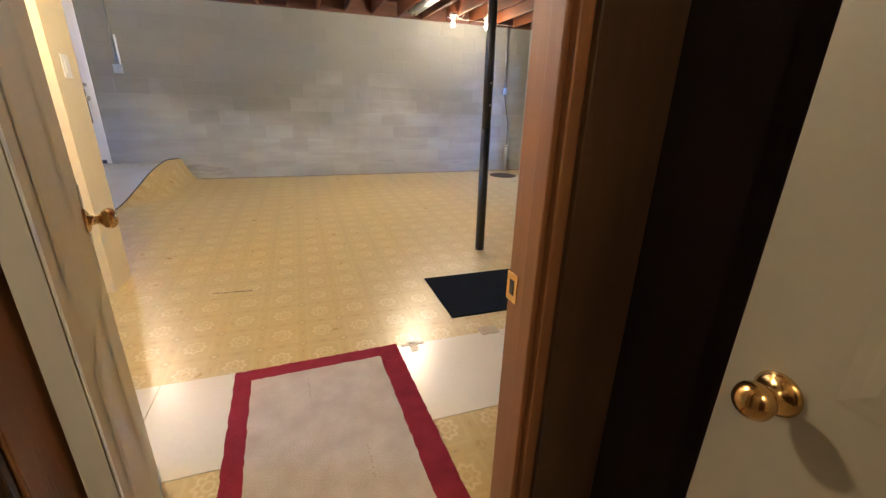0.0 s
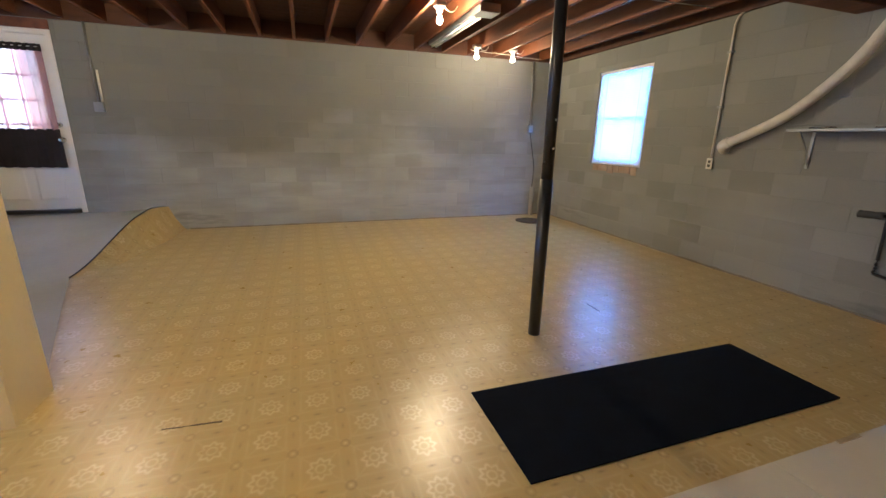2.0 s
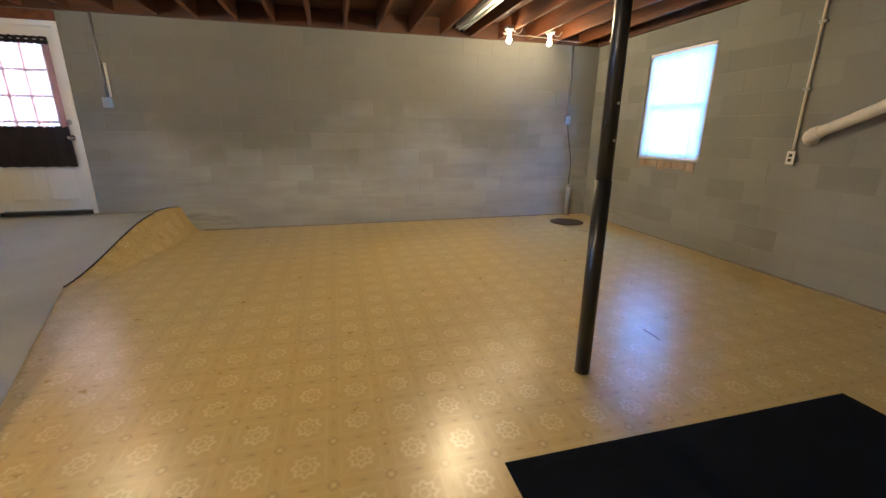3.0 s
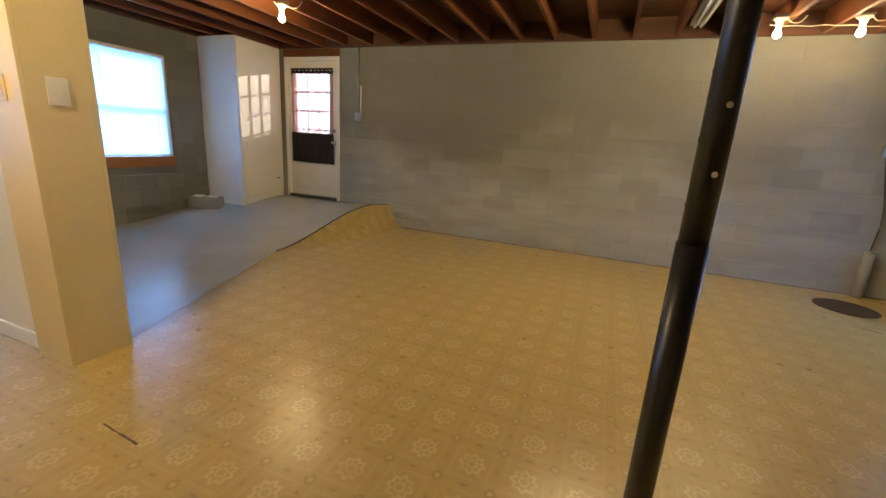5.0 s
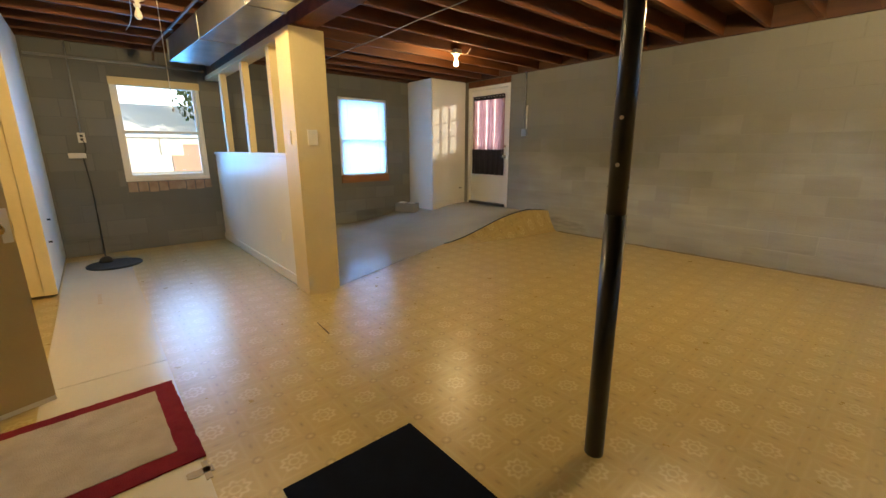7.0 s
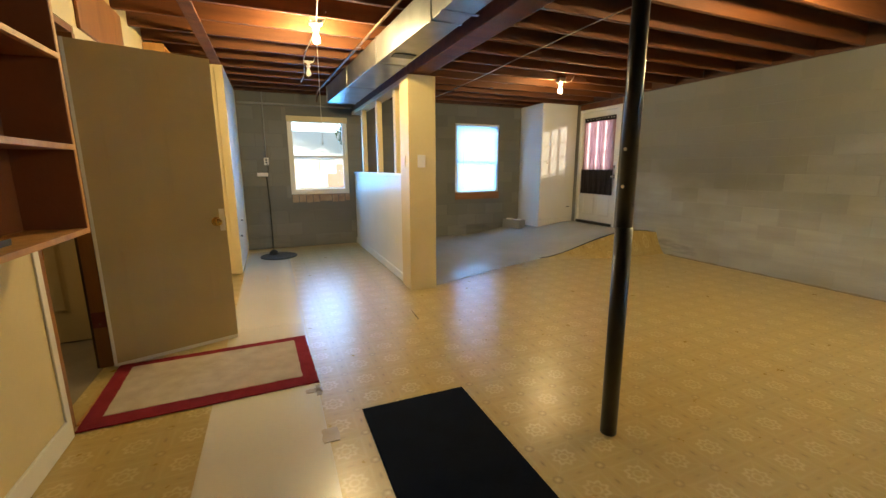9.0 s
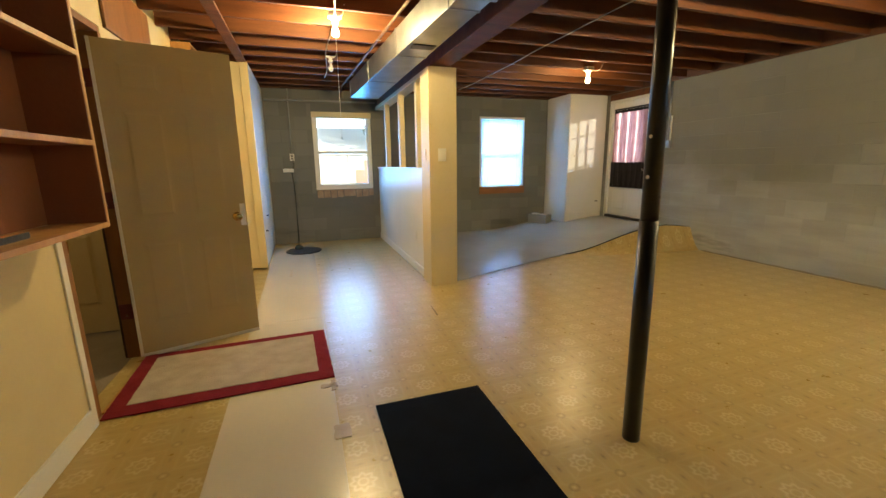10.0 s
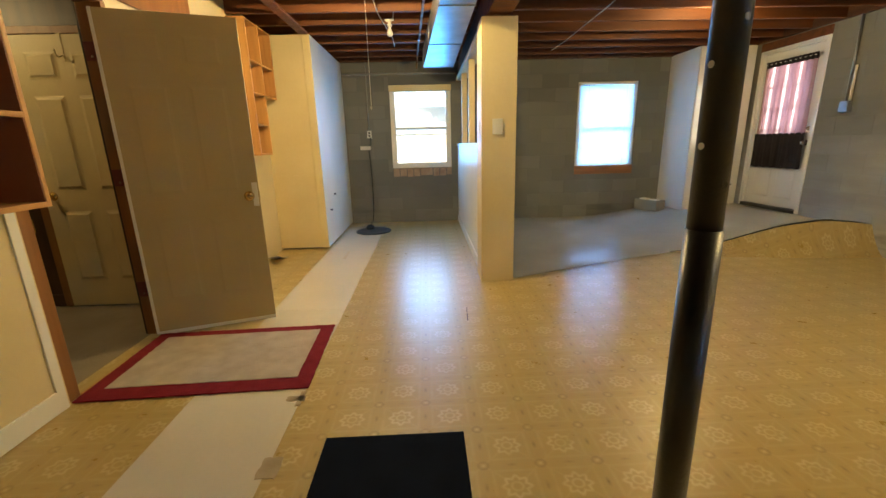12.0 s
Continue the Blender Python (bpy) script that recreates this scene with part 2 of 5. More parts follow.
M_GLOSS = material("gloss_white", (0.72, 0.69, 0.60), (0.77, 0.74, 0.66), 2.0, 0.07, 0.01, 12)
M_DOOR = material("door_paint", (0.43, 0.335, 0.165), (0.49, 0.385, 0.20), 2.0, 0.5, 0.05, 70)
M_STEEL = material("black_steel", (0.011, 0.0105, 0.010), (0.022, 0.020, 0.019), 8, 0.33, 0.08, 90, spec=0.6)
M_MAT = material("black_foam", (0.003, 0.0045, 0.009), (0.005, 0.0075, 0.015), 8, 0.9, 0.5, 400, spec=0.1)
M_RUG = material("rug_pile", (0.46, 0.38, 0.30), (0.62, 0.54, 0.45), 9, 0.95, 1.0, 220, spec=0.1)
M_RUGRED = material("rug_border", (0.20, 0.018, 0.028), (0.28, 0.03, 0.045), 12, 0.95, 1.0, 220, spec=0.1)
M_PINE = material("pine", (0.42, 0.19, 0.055), (0.60, 0.32, 0.105), 3.0, 0.5, 0.1, 60, stretch=(5, 5, 0.5))
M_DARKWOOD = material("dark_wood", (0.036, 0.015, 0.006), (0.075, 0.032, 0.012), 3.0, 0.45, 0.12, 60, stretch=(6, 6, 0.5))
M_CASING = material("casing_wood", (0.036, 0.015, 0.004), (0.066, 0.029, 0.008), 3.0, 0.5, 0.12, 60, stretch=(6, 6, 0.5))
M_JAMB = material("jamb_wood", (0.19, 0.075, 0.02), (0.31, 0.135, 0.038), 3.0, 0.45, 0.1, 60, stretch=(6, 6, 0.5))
M_SHELFBACK = material("brown_panel", (0.21, 0.072, 0.030), (0.29, 0.108, 0.045), 2.0, 0.55, 0.1, 50)
M_GALV = material("galvanised_steel", (0.28, 0.29, 0.30), (0.44, 0.45, 0.46), 5, 0.36, 0.05, 30, metal=0.9)
M_PIPE = material("dark_pipe", (0.10, 0.055, 0.03), (0.19, 0.11, 0.06), 9, 0.5, 0.2, 60, metal=0.5)
M_BRASS = material("brass", (0.62, 0.40, 0.12), (0.75, 0.52, 0.18), 10, 0.18, 0.02, 40, metal=1.0)
M_CHROME = material("chrome", (0.6, 0.58, 0.54), (0.75, 0.73, 0.7), 10, 0.15, 0.02, 40, metal=1.0)
M_BRONZE = material("dark_bronze", (0.15, 0.035, 0.03), (0.19, 0.05, 0.042), 12, 0.4, 0.05, 60, metal=0.3)
M_PLASTIC = material("white_plastic", (0.70, 0.67, 0.60), (0.76, 0.73, 0.66), 4, 0.35, 0.02, 40)
M_IVORY = material("ivory_plastic", (0.62, 0.50, 0.26), (0.68, 0.56, 0.32), 4, 0.35, 0.02, 40)
M_FOAM = material("pipe_wrap", (0.62, 0.57, 0.48), (0.72, 0.67, 0.58), 14, 0.8, 0.6, 60)
M_BLACKPL = material("black_plastic", (0.02, 0.02, 0.02), (0.04, 0.04, 0.038), 8, 0.5, 0.2, 80)
M_IRON = material("drain_iron", (0.05, 0.03, 0.02), (0.10, 0.06, 0.035), 12, 0.7, 0.5, 60)
M_BLIND = material("blind_vinyl", (0.80, 0.82, 0.80), (0.85, 0.86, 0.84), 3, 0.5, 0.02, 40, translucent=0.55)
M_SHEER = material("sheer_curtain", (0.40, 0.20, 0.235), (0.50, 0.28, 0.32), 4, 0.9, 0.3, 200, translucent=0.35)
M_SHEER.node_tree.nodes["Principled BSDF"].inputs["Alpha"].default_value = 0.52
M_BLACKCLOTH = material("black_curtain", (0.010, 0.007, 0.010), (0.02, 0.014, 0.018), 6, 0.9, 0.4, 200)
M_SILL = material("raw_wood_sill", (0.22, 0.09, 0.035), (0.32, 0.15, 0.06), 5, 0.65, 0.2, 60, stretch=(1, 0.5, 6))
M_BRICKSILL = material("brick_sill", (0.26, 0.16, 0.11), (0.42, 0.33, 0.25), 9, 0.85, 0.4, 60)
M_CONC = material("bare_concrete", (0.20, 0.16, 0.12), (0.30, 0.25, 0.19), 3, 0.7, 0.3, 60)
M_GLASS = glass("window_glass")
M_BULB = glow("lit_bulb", (1.0, 0.72, 0.36), 30)
M_HAZE = glow("bright_haze", (0.52, 0.76, 1.0), 1.5)
M_KNOT = material("pine_knot", (0.13, 0.055, 0.02), (0.34, 0.17, 0.065), 40, 0.5, 0.1, 90)
M_FARPANE = material("far_pane", (0.42, 0.48, 0.55), (0.52, 0.58, 0.64), 2, 0.3, 0.05, 30)
M_CORD = material("cord", (0.45, 0.40, 0.32), (0.55, 0.5, 0.42), 8, 0.6)
M_GRASS = material("grass", (0.06, 0.10, 0.025), (0.12, 0.16, 0.05), 2.5, 0.9, 0.5, 30)
M_LEAF = material("leaf", (0.05, 0.09, 0.02), (0.09, 0.13, 0.035), 3, 0.7, 0.2)
M_BARK = material("bark", (0.10, 0.075, 0.05), (0.16, 0.12, 0.085), 6, 0.9, 0.5)
M_BRICK = material("far_brick", (0.42, 0.26, 0.21), (0.5, 0.33, 0.27), 6, 0.85, 0.2)
M_ROOF = material("roof_shingle", (0.10, 0.095, 0.09), (0.15, 0.14, 0.13), 6, 0.9, 0.3)
M_DRIVE = material("pale_concrete", (0.50, 0.48, 0.45), (0.60, 0.58, 0.55), 2, 0.85, 0.2, 30)
M_SIDING = material("white_siding", (0.72, 0.72, 0.72), (0.80, 0.80, 0.80), 2, 0.6, 0.1, 30)
M_ROAD = material("asphalt", (0.045, 0.045, 0.047), (0.06, 0.06, 0.06), 6, 0.85, 0.3)


# ---- building helpers ----
def part(name, bm, mat, parent=None, label="", smooth=False):
    """Links a bmesh, given in world metres, as one mesh object under a thing or a part."""
    root, inv = parent, Matrix()
    while root is not None:
        inv = inv @ root.matrix_basis.inverted() if root.parent is None else inv
        root = root.parent
    bmesh.ops.transform(bm, matrix=inv, verts=bm.verts)
    me = bpy.data.meshes.new(name)
    bm.to_mesh(me)
    bm.free()
    me.materials.append(mat)
    if smooth:
        for p in me.polygons:
            p.use_smooth = True
    ob = new(name, me)
    if parent is not None:
        ob.parent = parent
    if label:
        ob["label"] = label
    return ob


def thing(name, base, label, category, group="", kind="", rz=0):
    ob = new(name)
    ob.empty_display_size = 0.1
    ob.matrix_basis = pose(*base, 0, 0, rz)
    return tagged(ob, label, category, group, kind)


def structure(name, bm, mat, label, category, smooth=False):
    return tagged(part(name, bm, mat, None, "", smooth), label, category, kind="structure")


def box(*dims, bevel=0.0, bm=None, m=None):
    """x0, x1, y0, y1, z0, z1"""
    x0, x1, y0, y1, z0, z1 = dims
    own = bmesh.new()
    bmesh.ops.create_cube(own, size=1, matrix=Matrix.LocRotScale(((x0 + x1) / 2, (y0 + y1) / 2, (z0 + z1) / 2), None, (x1 - x0, y1 - y0, z1 - z0)))
    if bevel:
        bmesh.ops.bevel(own, geom=own.edges[:], offset=bevel, segments=2, affect="EDGES", profile=0.5)
    if m is not None:
        bmesh.ops.transform(own, matrix=m, verts=own.verts)
    return merge(bm, own)


def merge(bm, own):
    if bm is None:
        return own
    me = bpy.data.meshes.new("tmp")
    own.to_mesh(me)
    own.free()
    bm.from_mesh(me)
    bpy.data.meshes.remove(me)
    return bm


def rod(a, b, r, r2=None, seg=16, bm=None):
    a, b = Vector(a), Vector(b)
    own = bmesh.new()
    turn = (b - a).to_track_quat("Z", "Y").to_matrix().to_4x4()
    bmesh.ops.create_cone(own, cap_ends=True, segments=seg, radius1=r, radius2=r if r2 is None else r2, depth=(b - a).length,
                          matrix=Matrix.Translation((a + b) / 2) @ turn)
    return merge(bm, own)


def lathe(profile, m, seg=24):
    """profile: (radius, height) pairs round the local z axis."""
    own = bmesh.new()
    rings = []
    for r, h in profile:
        rings.append([own.verts.new((r * math.cos(2 * math.pi * i / seg), r * math.sin(2 * math.pi * i / seg), h)) for i in range(seg)])
    for p, q in zip(rings, rings[1:]):
        for i in range(seg):
            j = (i + 1) % seg
            own.faces.new((p[i], p[j], q[j], q[i]))
    own.faces.new(rings[0][::-1])
    own.faces.new(rings[-1])
    bmesh.ops.remove_doubles(own, verts=own.verts, dist=1e-5)
    bmesh.ops.transform(own, matrix=m, verts=own.verts)
    return own


def tube(points, r, seg=10, wob=0.0, steps=6):
    """A swept round tube through the points."""
    pts = [Vector(p) for p in points]
    fine = []
    for i in range(len(pts) - 1):
        p0, p1, p2, p3 = pts[max(0, i - 1)], pts[i], pts[i + 1], pts[min(len(pts) - 1, i + 2)]
        for k in range(steps):
            t = k / steps
            fine.append(0.5 * ((2 * p1) + (p2 - p0) * t + (2 * p0 - 5 * p1 + 4 * p2 - p3) * t * t + (3 * p1 - p0 - 3 * p2 + p3) * t ** 3))
    fine.append(pts[-1])
    own, rings = bmesh.new(), []
    for i, p in enumerate(fine):
        d = (fine[min(i + 1, len(fine) - 1)] - fine[max(i - 1, 0)]).normalized()
        turn = d.to_track_quat("Z", "Y").to_matrix()
        rr = r * (1 + wob * math.sin(i * 1.9))
        rings.append([own.verts.new(p + turn @ Vector((rr * math.cos(2 * math.pi * k / seg), rr * math.sin(2 * math.pi * k / seg), 0))) for k in range(seg)])
    for p, q in zip(rings, rings[1:]):
        for k in range(seg):
            own.faces.new((p[k], p[(k + 1) % seg], q[(k + 1) % seg], q[k]))
    own.faces.new(rings[0][::-1])
    own.faces.new(rings[-1])
    return own


# ---- the plan ----
NORTH, SOUTH, WEST, EAST = 4.0, -2.45, -5.77, 2.6
JOIST_Z, DECK_Z = 2.45, 2.66
DOOR_W, DOOR_E = -1.80, -1.08            # opening in the south wall
HALL_W, HALL_E, HALL_S = -2.42, -0.91, -5.6
WIN_W1 = (-1.16, -0.22, 0.87, 2.10)     # y0, y1, z0, z1
WIN_W2 = (1.77, 2.72, 0.72, 2.11)
WIN_E = (1.98, 2.93, 0.94, 2.17)
NDOOR = (-4.98, -3.99, 0.27, 2.33)      # x0, x1, z0, z1


def ramp_z(x, y):
    t = min(1, max(0, (y - 1.9) / 2.1))
    return 0.255 * t * t * (3 - 2 * t)


def plate_with_holes(u0, u1, z0, z1, holes):
    """Rectangles that fill a wall's face around its holes."""
    us = sorted({u0, u1, *[h[0] for h in holes], *[h[1] for h in holes]})
    zs = sorted({z0, z1, *[h[2] for h in holes], *[h[3] for h in holes]})
    out = []
    for a, b in zip(us, us[1:]):
        for c, d in zip(zs, zs[1:]):
            mu, mz = (a + b) / 2, (c + d) / 2
            if not any(h[0] < mu < h[1] and h[2] < mz < h[3] for h in holes):
                out.append((a, b, c, d))
    return out


def wall_core(name, axis, face, back, u0, u1, z0, z1, holes, mat, label):
    bm = None
    for a, b, c, d in plate_with_holes(u0, u1, z0, z1, holes):
        lo, hi = min(face, back), max(face, back)
        bm = box(a, b, lo, hi, c, d, bm=bm) if axis == "y" else box(lo, hi, a, b, c, d, bm=bm)
    return structure(name, bm, mat, label, "wall")


SET = 0.0
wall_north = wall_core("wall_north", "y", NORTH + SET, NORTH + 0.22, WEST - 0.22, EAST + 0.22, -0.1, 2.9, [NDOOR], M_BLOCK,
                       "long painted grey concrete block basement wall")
wall_west = wall_core("wall_west", "x", WEST - SET, WEST - 0.22, SOUTH - 0.1, NORTH, -0.1, 2.9, [WIN_W1, WIN_W2], M_BAREBLOCK,
                      "painted grey concrete block wall with two windows")
wall_east = wall_core("wall_east", "x", EAST + SET, EAST + 0.22, SOUTH - 0.1, NORTH, -0.1, 2.9, [WIN_E], M_EASTBLOCK,
                      "painted grey concrete block wall with one window")
wall_south = wall_core("wall_south", "y", SOUTH, SOUTH - 0.11, WEST - 0.2, EAST + 0.2, 0.0, 2.9, [(DOOR_W - 0.04, -1.0, 0, 2.10)], M_CREAM,
                       "cream painted partition wall with the doorway")

# floor: one sheet for the room, with the grey sheet laid over the ramp
structure("floor", box(WEST, EAST, SOUTH - 0.12, NORTH, -0.1, 0.0), M_VINYL, "worn glossy tan sheet vinyl floor with printed rosettes", "floor")
structure("floor_hall", box(HALL_W - 0.1, HALL_E + 0.1, HALL_S, SOUTH - 0.12, -0.1, -0.004), M_CONC, "bare brown concrete hall floor", "floor")

# the ramp under the grey sheet, whose free edge has curled up beside the door
def ramp_edge(y):
    if y < 2.06:
        return -2.70 + (-3.41 + 2.70) * max(0, (y - 0.14) / 1.92)
    return -3.41 + 0.235 * ((y - 2.06) / 1.6) ** 1.15


def edge_lift(y):
    """Height of the curled edge above the ramp."""
    t = min(1, max(0, (y - 2.06) / 1.24))
    fall = min(1, max(0, (y - 3.55) / 0.45))
    return (0.135 * t * t * (3 - 2 * t)) * (1 - 0.55 * fall)


bm = bmesh.new()
rows_v = []
NX, NY = 28, 48
for j in range(NY + 1):
    y = 0.16 + (NORTH - 0.16) * j / NY
    x1 = ramp_edge(y)
    row = []
    for i in range(NX + 1):
        x = WEST + (x1 - WEST) * (1 - (1 - i / NX) ** 1.5)
        curl = max(0, 1 - (x1 - x) / 0.75) ** 2
        row.append(bm.verts.new((x, y, 0.006 + ramp_z(0, y) + edge_lift(y) * curl + 0.003 * math.sin(3 * y + i * 0.6))))
    rows_v.append(row)
for a, b in zip(rows_v, rows_v[1:]):
    for i in range(NX):
        bm.faces.new((a[i], a[i + 1], b[i + 1], b[i]))
ramp = structure("floor_ramp", bm, M_VINYL_GREY, "grey sheet vinyl rising over a ramp to the door", "floor", True)
bm = bmesh.new()
prev = None
for j in range(33):
    y = 2.06 + (NORTH - 2.06) * j / 32
    z, x = ramp_z(0, y) + edge_lift(y), ramp_edge(y)
    foot = -3.41 + 0.47 * min(1, (y - 2.06) / 1.9) ** 0.42 + 0.012 * math.sin(6 * y)
    run = max(0.02, foot - x)
    cur = [bm.verts.new((x + run * k / 8, y, 0.001 + z * 0.975 * (1 - (k / 8)) ** 1.25 * (1 - 0.12 * math.sin(math.pi * k / 8)))) for k in range(9)]
    if prev:
        for k in range(8):
            bm.faces.new((prev[k], prev[k + 1], cur[k + 1], cur[k]))
    prev = cur
structure("floor_ramp_side", bm, M_VINYL, "buckled tan vinyl falling away beside the ramp", "floor", True)
edge_pts = [(ramp_edge(y), y, ramp_z(0, y) + edge_lift(y) + 0.004) for y in [2.06 + (3.62 - 2.06) * j / 14 for j in range(15)]]
structure("floor_ramp_trim", tube(edge_pts, 0.007, 6, steps=3), M_BLACKPL, "dark curled edge of the grey vinyl sheet", "trim", True)

for name, x0, x1 in (("floor_strip_1", WEST + 0.3, -2.124), ("floor_strip_2", -2.120, 0.35), ("floor_strip_3", 0.354, EAST)):
    structure(name, box(x0, x1, -1.85, -1.29, -0.02, 0.003), M_PALE, "pale smooth strip laid along the vinyl floor", "floor")

# ceiling: deck boards and joists in one mesh, girder
bm = box(WEST - 0.2, EAST + 0.2, SOUTH - 0.2, NORTH + 0.2, DECK_Z + 0.01, DECK_Z + 0.2)
y = SOUTH - 0.1
while y < NORTH:
    box(WEST, EAST, y + 0.003, y + 0.137, DECK_Z - 0.012, DECK_Z + 0.012, bm=bm)
    y += 0.14
structure("ceiling", bm, M_BOARD, "dark stained board deck above open joists", "ceiling")
joists = tagged(new("ceiling_joists"), "reddish brown wooden floor joists left open", "joist", kind="structure")
x = WEST + 0.31
while x < EAST:
    part("joist", box(x - 0.019, x + 0.019, SOUTH, NORTH, JOIST_Z, DECK_Z - 0.012, bevel=0.003), M_JOIST, joists)
    x += 0.405
structure("beam", box(WEST, EAST, -0.10, 0.09, 2.21, JOIST_Z, bevel=0.006), M_JOIST, "long wooden girder carried by posts", "beam")

# rim boards that close the joist ends above the block walls
for name, dims in (("trim_rim_north", (WEST + 0.05, EAST - 0.05, NORTH - 0.045, NORTH - 0.013)),
                   ("trim_rim_east", (EAST - 0.045, EAST - 0.013, SOUTH, NORTH - 0.05)),
                   ("trim_rim_west", (WEST + 0.013, WEST + 0.045, SOUTH, NORTH - 0.05))):
    structure(name, box(*dims, JOIST_Z - 0.012, DECK_Z - 0.013, bevel=0.003), M_BOARD, "dark wooden rim board above the block wall", "trim")

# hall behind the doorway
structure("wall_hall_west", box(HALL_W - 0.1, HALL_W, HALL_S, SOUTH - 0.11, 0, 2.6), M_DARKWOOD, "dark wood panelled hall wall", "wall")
structure("wall_hall_east", box(HALL_E, HALL_E + 0.1, HALL_S, SOUTH - 0.11, 0, 2.6), M_SHADED_WOOD, "dark wood hall wall with its shade painted into the colour", "wall")
structure("wall_hall_south", box(HALL_W, HALL_E, HALL_S - 0.1, HALL_S, 0, 2.6), M_CREAM, "plain cream hall end wall", "wall")
structure("ceiling_hall", box(HALL_W - 0.1, HALL_E + 0.1, HALL_S - 0.1, SOUTH - 0.11, 2.4, 2.5), M_CREAM, "plain cream hall ceiling", "ceiling")

# ---- openings: doorway, windows, outside door ----
def wall_blocks(parent, axis, face, u0, u1, z0, z1, holes, mat, seed):
    """Running-bond concrete blocks laid on a wall's face, cut at its openings; pieces of one size share a mesh."""
    rnd, cache = random.Random(seed), {}
    bw, bh, joint = 0.406, 0.203, 0.006
    zc, course = z0, 0
    while zc < z1 - 0.02:
        ztop = min(zc + bh, z1)
        cuts = [(h[0], h[1]) for h in holes if h[2] < ztop - 0.03 and h[3] > zc + 0.03]
        u = u0 - (bw / 2 if course % 2 else 0)
        while u < u1:
            spans = [(max(u, u0), min(u + bw, u1))]
            for a, b in cuts:
                spans = [s for p, q in spans for s in ((p, min(q, a)), (max(p, b), q)) if s[1] - s[0] > 0.03]
            for p, q in spans:
                key = (round(q - p - joint, 3), round(ztop - zc - joint, 3))
                if key not in cache:
                    w, h, d, c = key[0] / 2, key[1] / 2, 0.012, 0.003
                    bm = bmesh.new()
                    back = [bm.verts.new((x, 0, z)) for x, z in ((-w, -h), (w, -h), (w, h), (-w, h))]
                    mid = [bm.verts.new((x, -d + c, z)) for x, z in ((-w, -h), (w, -h), (w, h), (-w, h))]
                    top = [bm.verts.new((x, -d, z)) for x, z in ((-w + c, -h + c), (w - c, -h + c), (w - c, h - c), (-w + c, h - c))]
                    for lo, hi in ((back, mid), (mid, top)):
                        for i in range(4):
                            bm.faces.new((lo[i], lo[(i + 1) % 4], hi[(i + 1) % 4], hi[i]))
                    bm.faces.new(top)
                    me = bpy.data.meshes.new("block")
                    bm.to_mesh(me)
                    bm.free()
                    me.materials.append(mat)
                    cache[key] = me
                ob = new("block", cache[key])
                ob.parent = parent
                um, zm, off = (p + q) / 2, (zc + ztop) / 2, rnd.uniform(-0.0012, 0.0012)
                if axis == "n":
                    ob.matrix_basis = pose(um, face + 0.010 + off, zm)
                elif axis == "w":
                    ob.matrix_basis = pose(face - 0.010 + off, um, zm, 0, 0, 90)
                else:
                    ob.matrix_basis = pose(face + 0.010 + off, um, zm, 0, 0, -90)
            u += bw
        zc, course = zc + bh, course + 1


def door_knob(parent, m, mat=None, name="knob", size=1.0):
    """Rosette, neck and round knob along the local z axis of m."""
    mat = mat or M_BRASS
    m = m @ Matrix.Scale(size, 4)
    prof = [(0.0, 0), (0.032, 0), (0.033, 0.004), (0.026, 0.009), (0.013, 0.013), (0.011, 0.028), (0.018, 0.034), (0.026, 0.042), (0.028, 0.052), (0.024, 0.062), (0.014, 0.068), (0.0, 0.069)]
    return part(name, lathe(prof, m), mat, parent, "polished brass door knob", True)


def raised_panel(x0, x1, z0, z1, y, out, lip=0.028):
    """A raised door panel on the plane y, standing out by out."""
    own = bmesh.new()
    rings = []
    for inset, h in ((0, 0), (lip * 0.5, 0.3 * out), (lip, out), (lip + 0.01, out)):
        rings.append([own.verts.new((a, y + h, c)) for a, c in ((x0 + inset, z0 + inset), (x1 - inset, z0 + inset), (x1 - inset, z1 - inset), (x0 + inset, z1 - inset))])
    for p, q in zip(rings, rings[1:]):
        for i in range(4):
            own.faces.new((p[i], p[(i + 1) % 4], q[(i + 1) % 4], q[i]))
    own.faces.new(rings[-1])
    bmesh.ops.recalc_face_normals(own, faces=own.faces)
    return own


def six_panel_leaf(parent, m, w, h, mat, depth=0.005, side=-1):
    """A door leaf in the local xz plane with six raised panels on one face."""
    b = box(0, w, -0.017, 0.017, 0, h, bevel=0.002)
    bmesh.ops.transform(b, matrix=m, verts=b.verts)
    leaf = part("leaf", b, mat, parent)
    st = 0.115 * w / 0.8
    cols = ((st, w / 2 - st * 0.45), (w / 2 + st * 0.45, w - st))
    for z0, z1 in ((0.11 * h, 0.385 * h), (0.465 * h, 0.80 * h), (0.855 * h, 0.945 * h)):
        for x0, x1 in cols:
            b = raised_panel(x0, x1, z0, z1, side * 0.0185, side * depth)
            bmesh.ops.transform(b, matrix=m, verts=b.verts)
            part("panel", b, mat, leaf)
    return leaf


def to_world(bm, m):
    bmesh.ops.transform(bm, matrix=m, verts=bm.verts)
    return bm


# doorway: jambs, stops, head, threshold, trim strip on the room side
jam = thing("door_frame", (-1.4, -2.5, 0), "stained wooden door frame with strike plate", "door frame", kind="structure")
part("jamb", box(DOOR_W - 0.04, DOOR_W, SOUTH - 0.14, SOUTH + 0.004, 0, 2.06, bevel=0.003), M_JAMB, jam, "reddish brown stained jamb")
part("jamb", box(DOOR_E, -1.002, SOUTH - 0.14, SOUTH - 0.016, 0, 2.06, bevel=0.003), M_JAMB, jam)
part("head", box(DOOR_W - 0.039, -1.002, SOUTH - 0.14, SOUTH - 0.004, 2.06, 2.099, bevel=0.003), M_JAMB, jam)
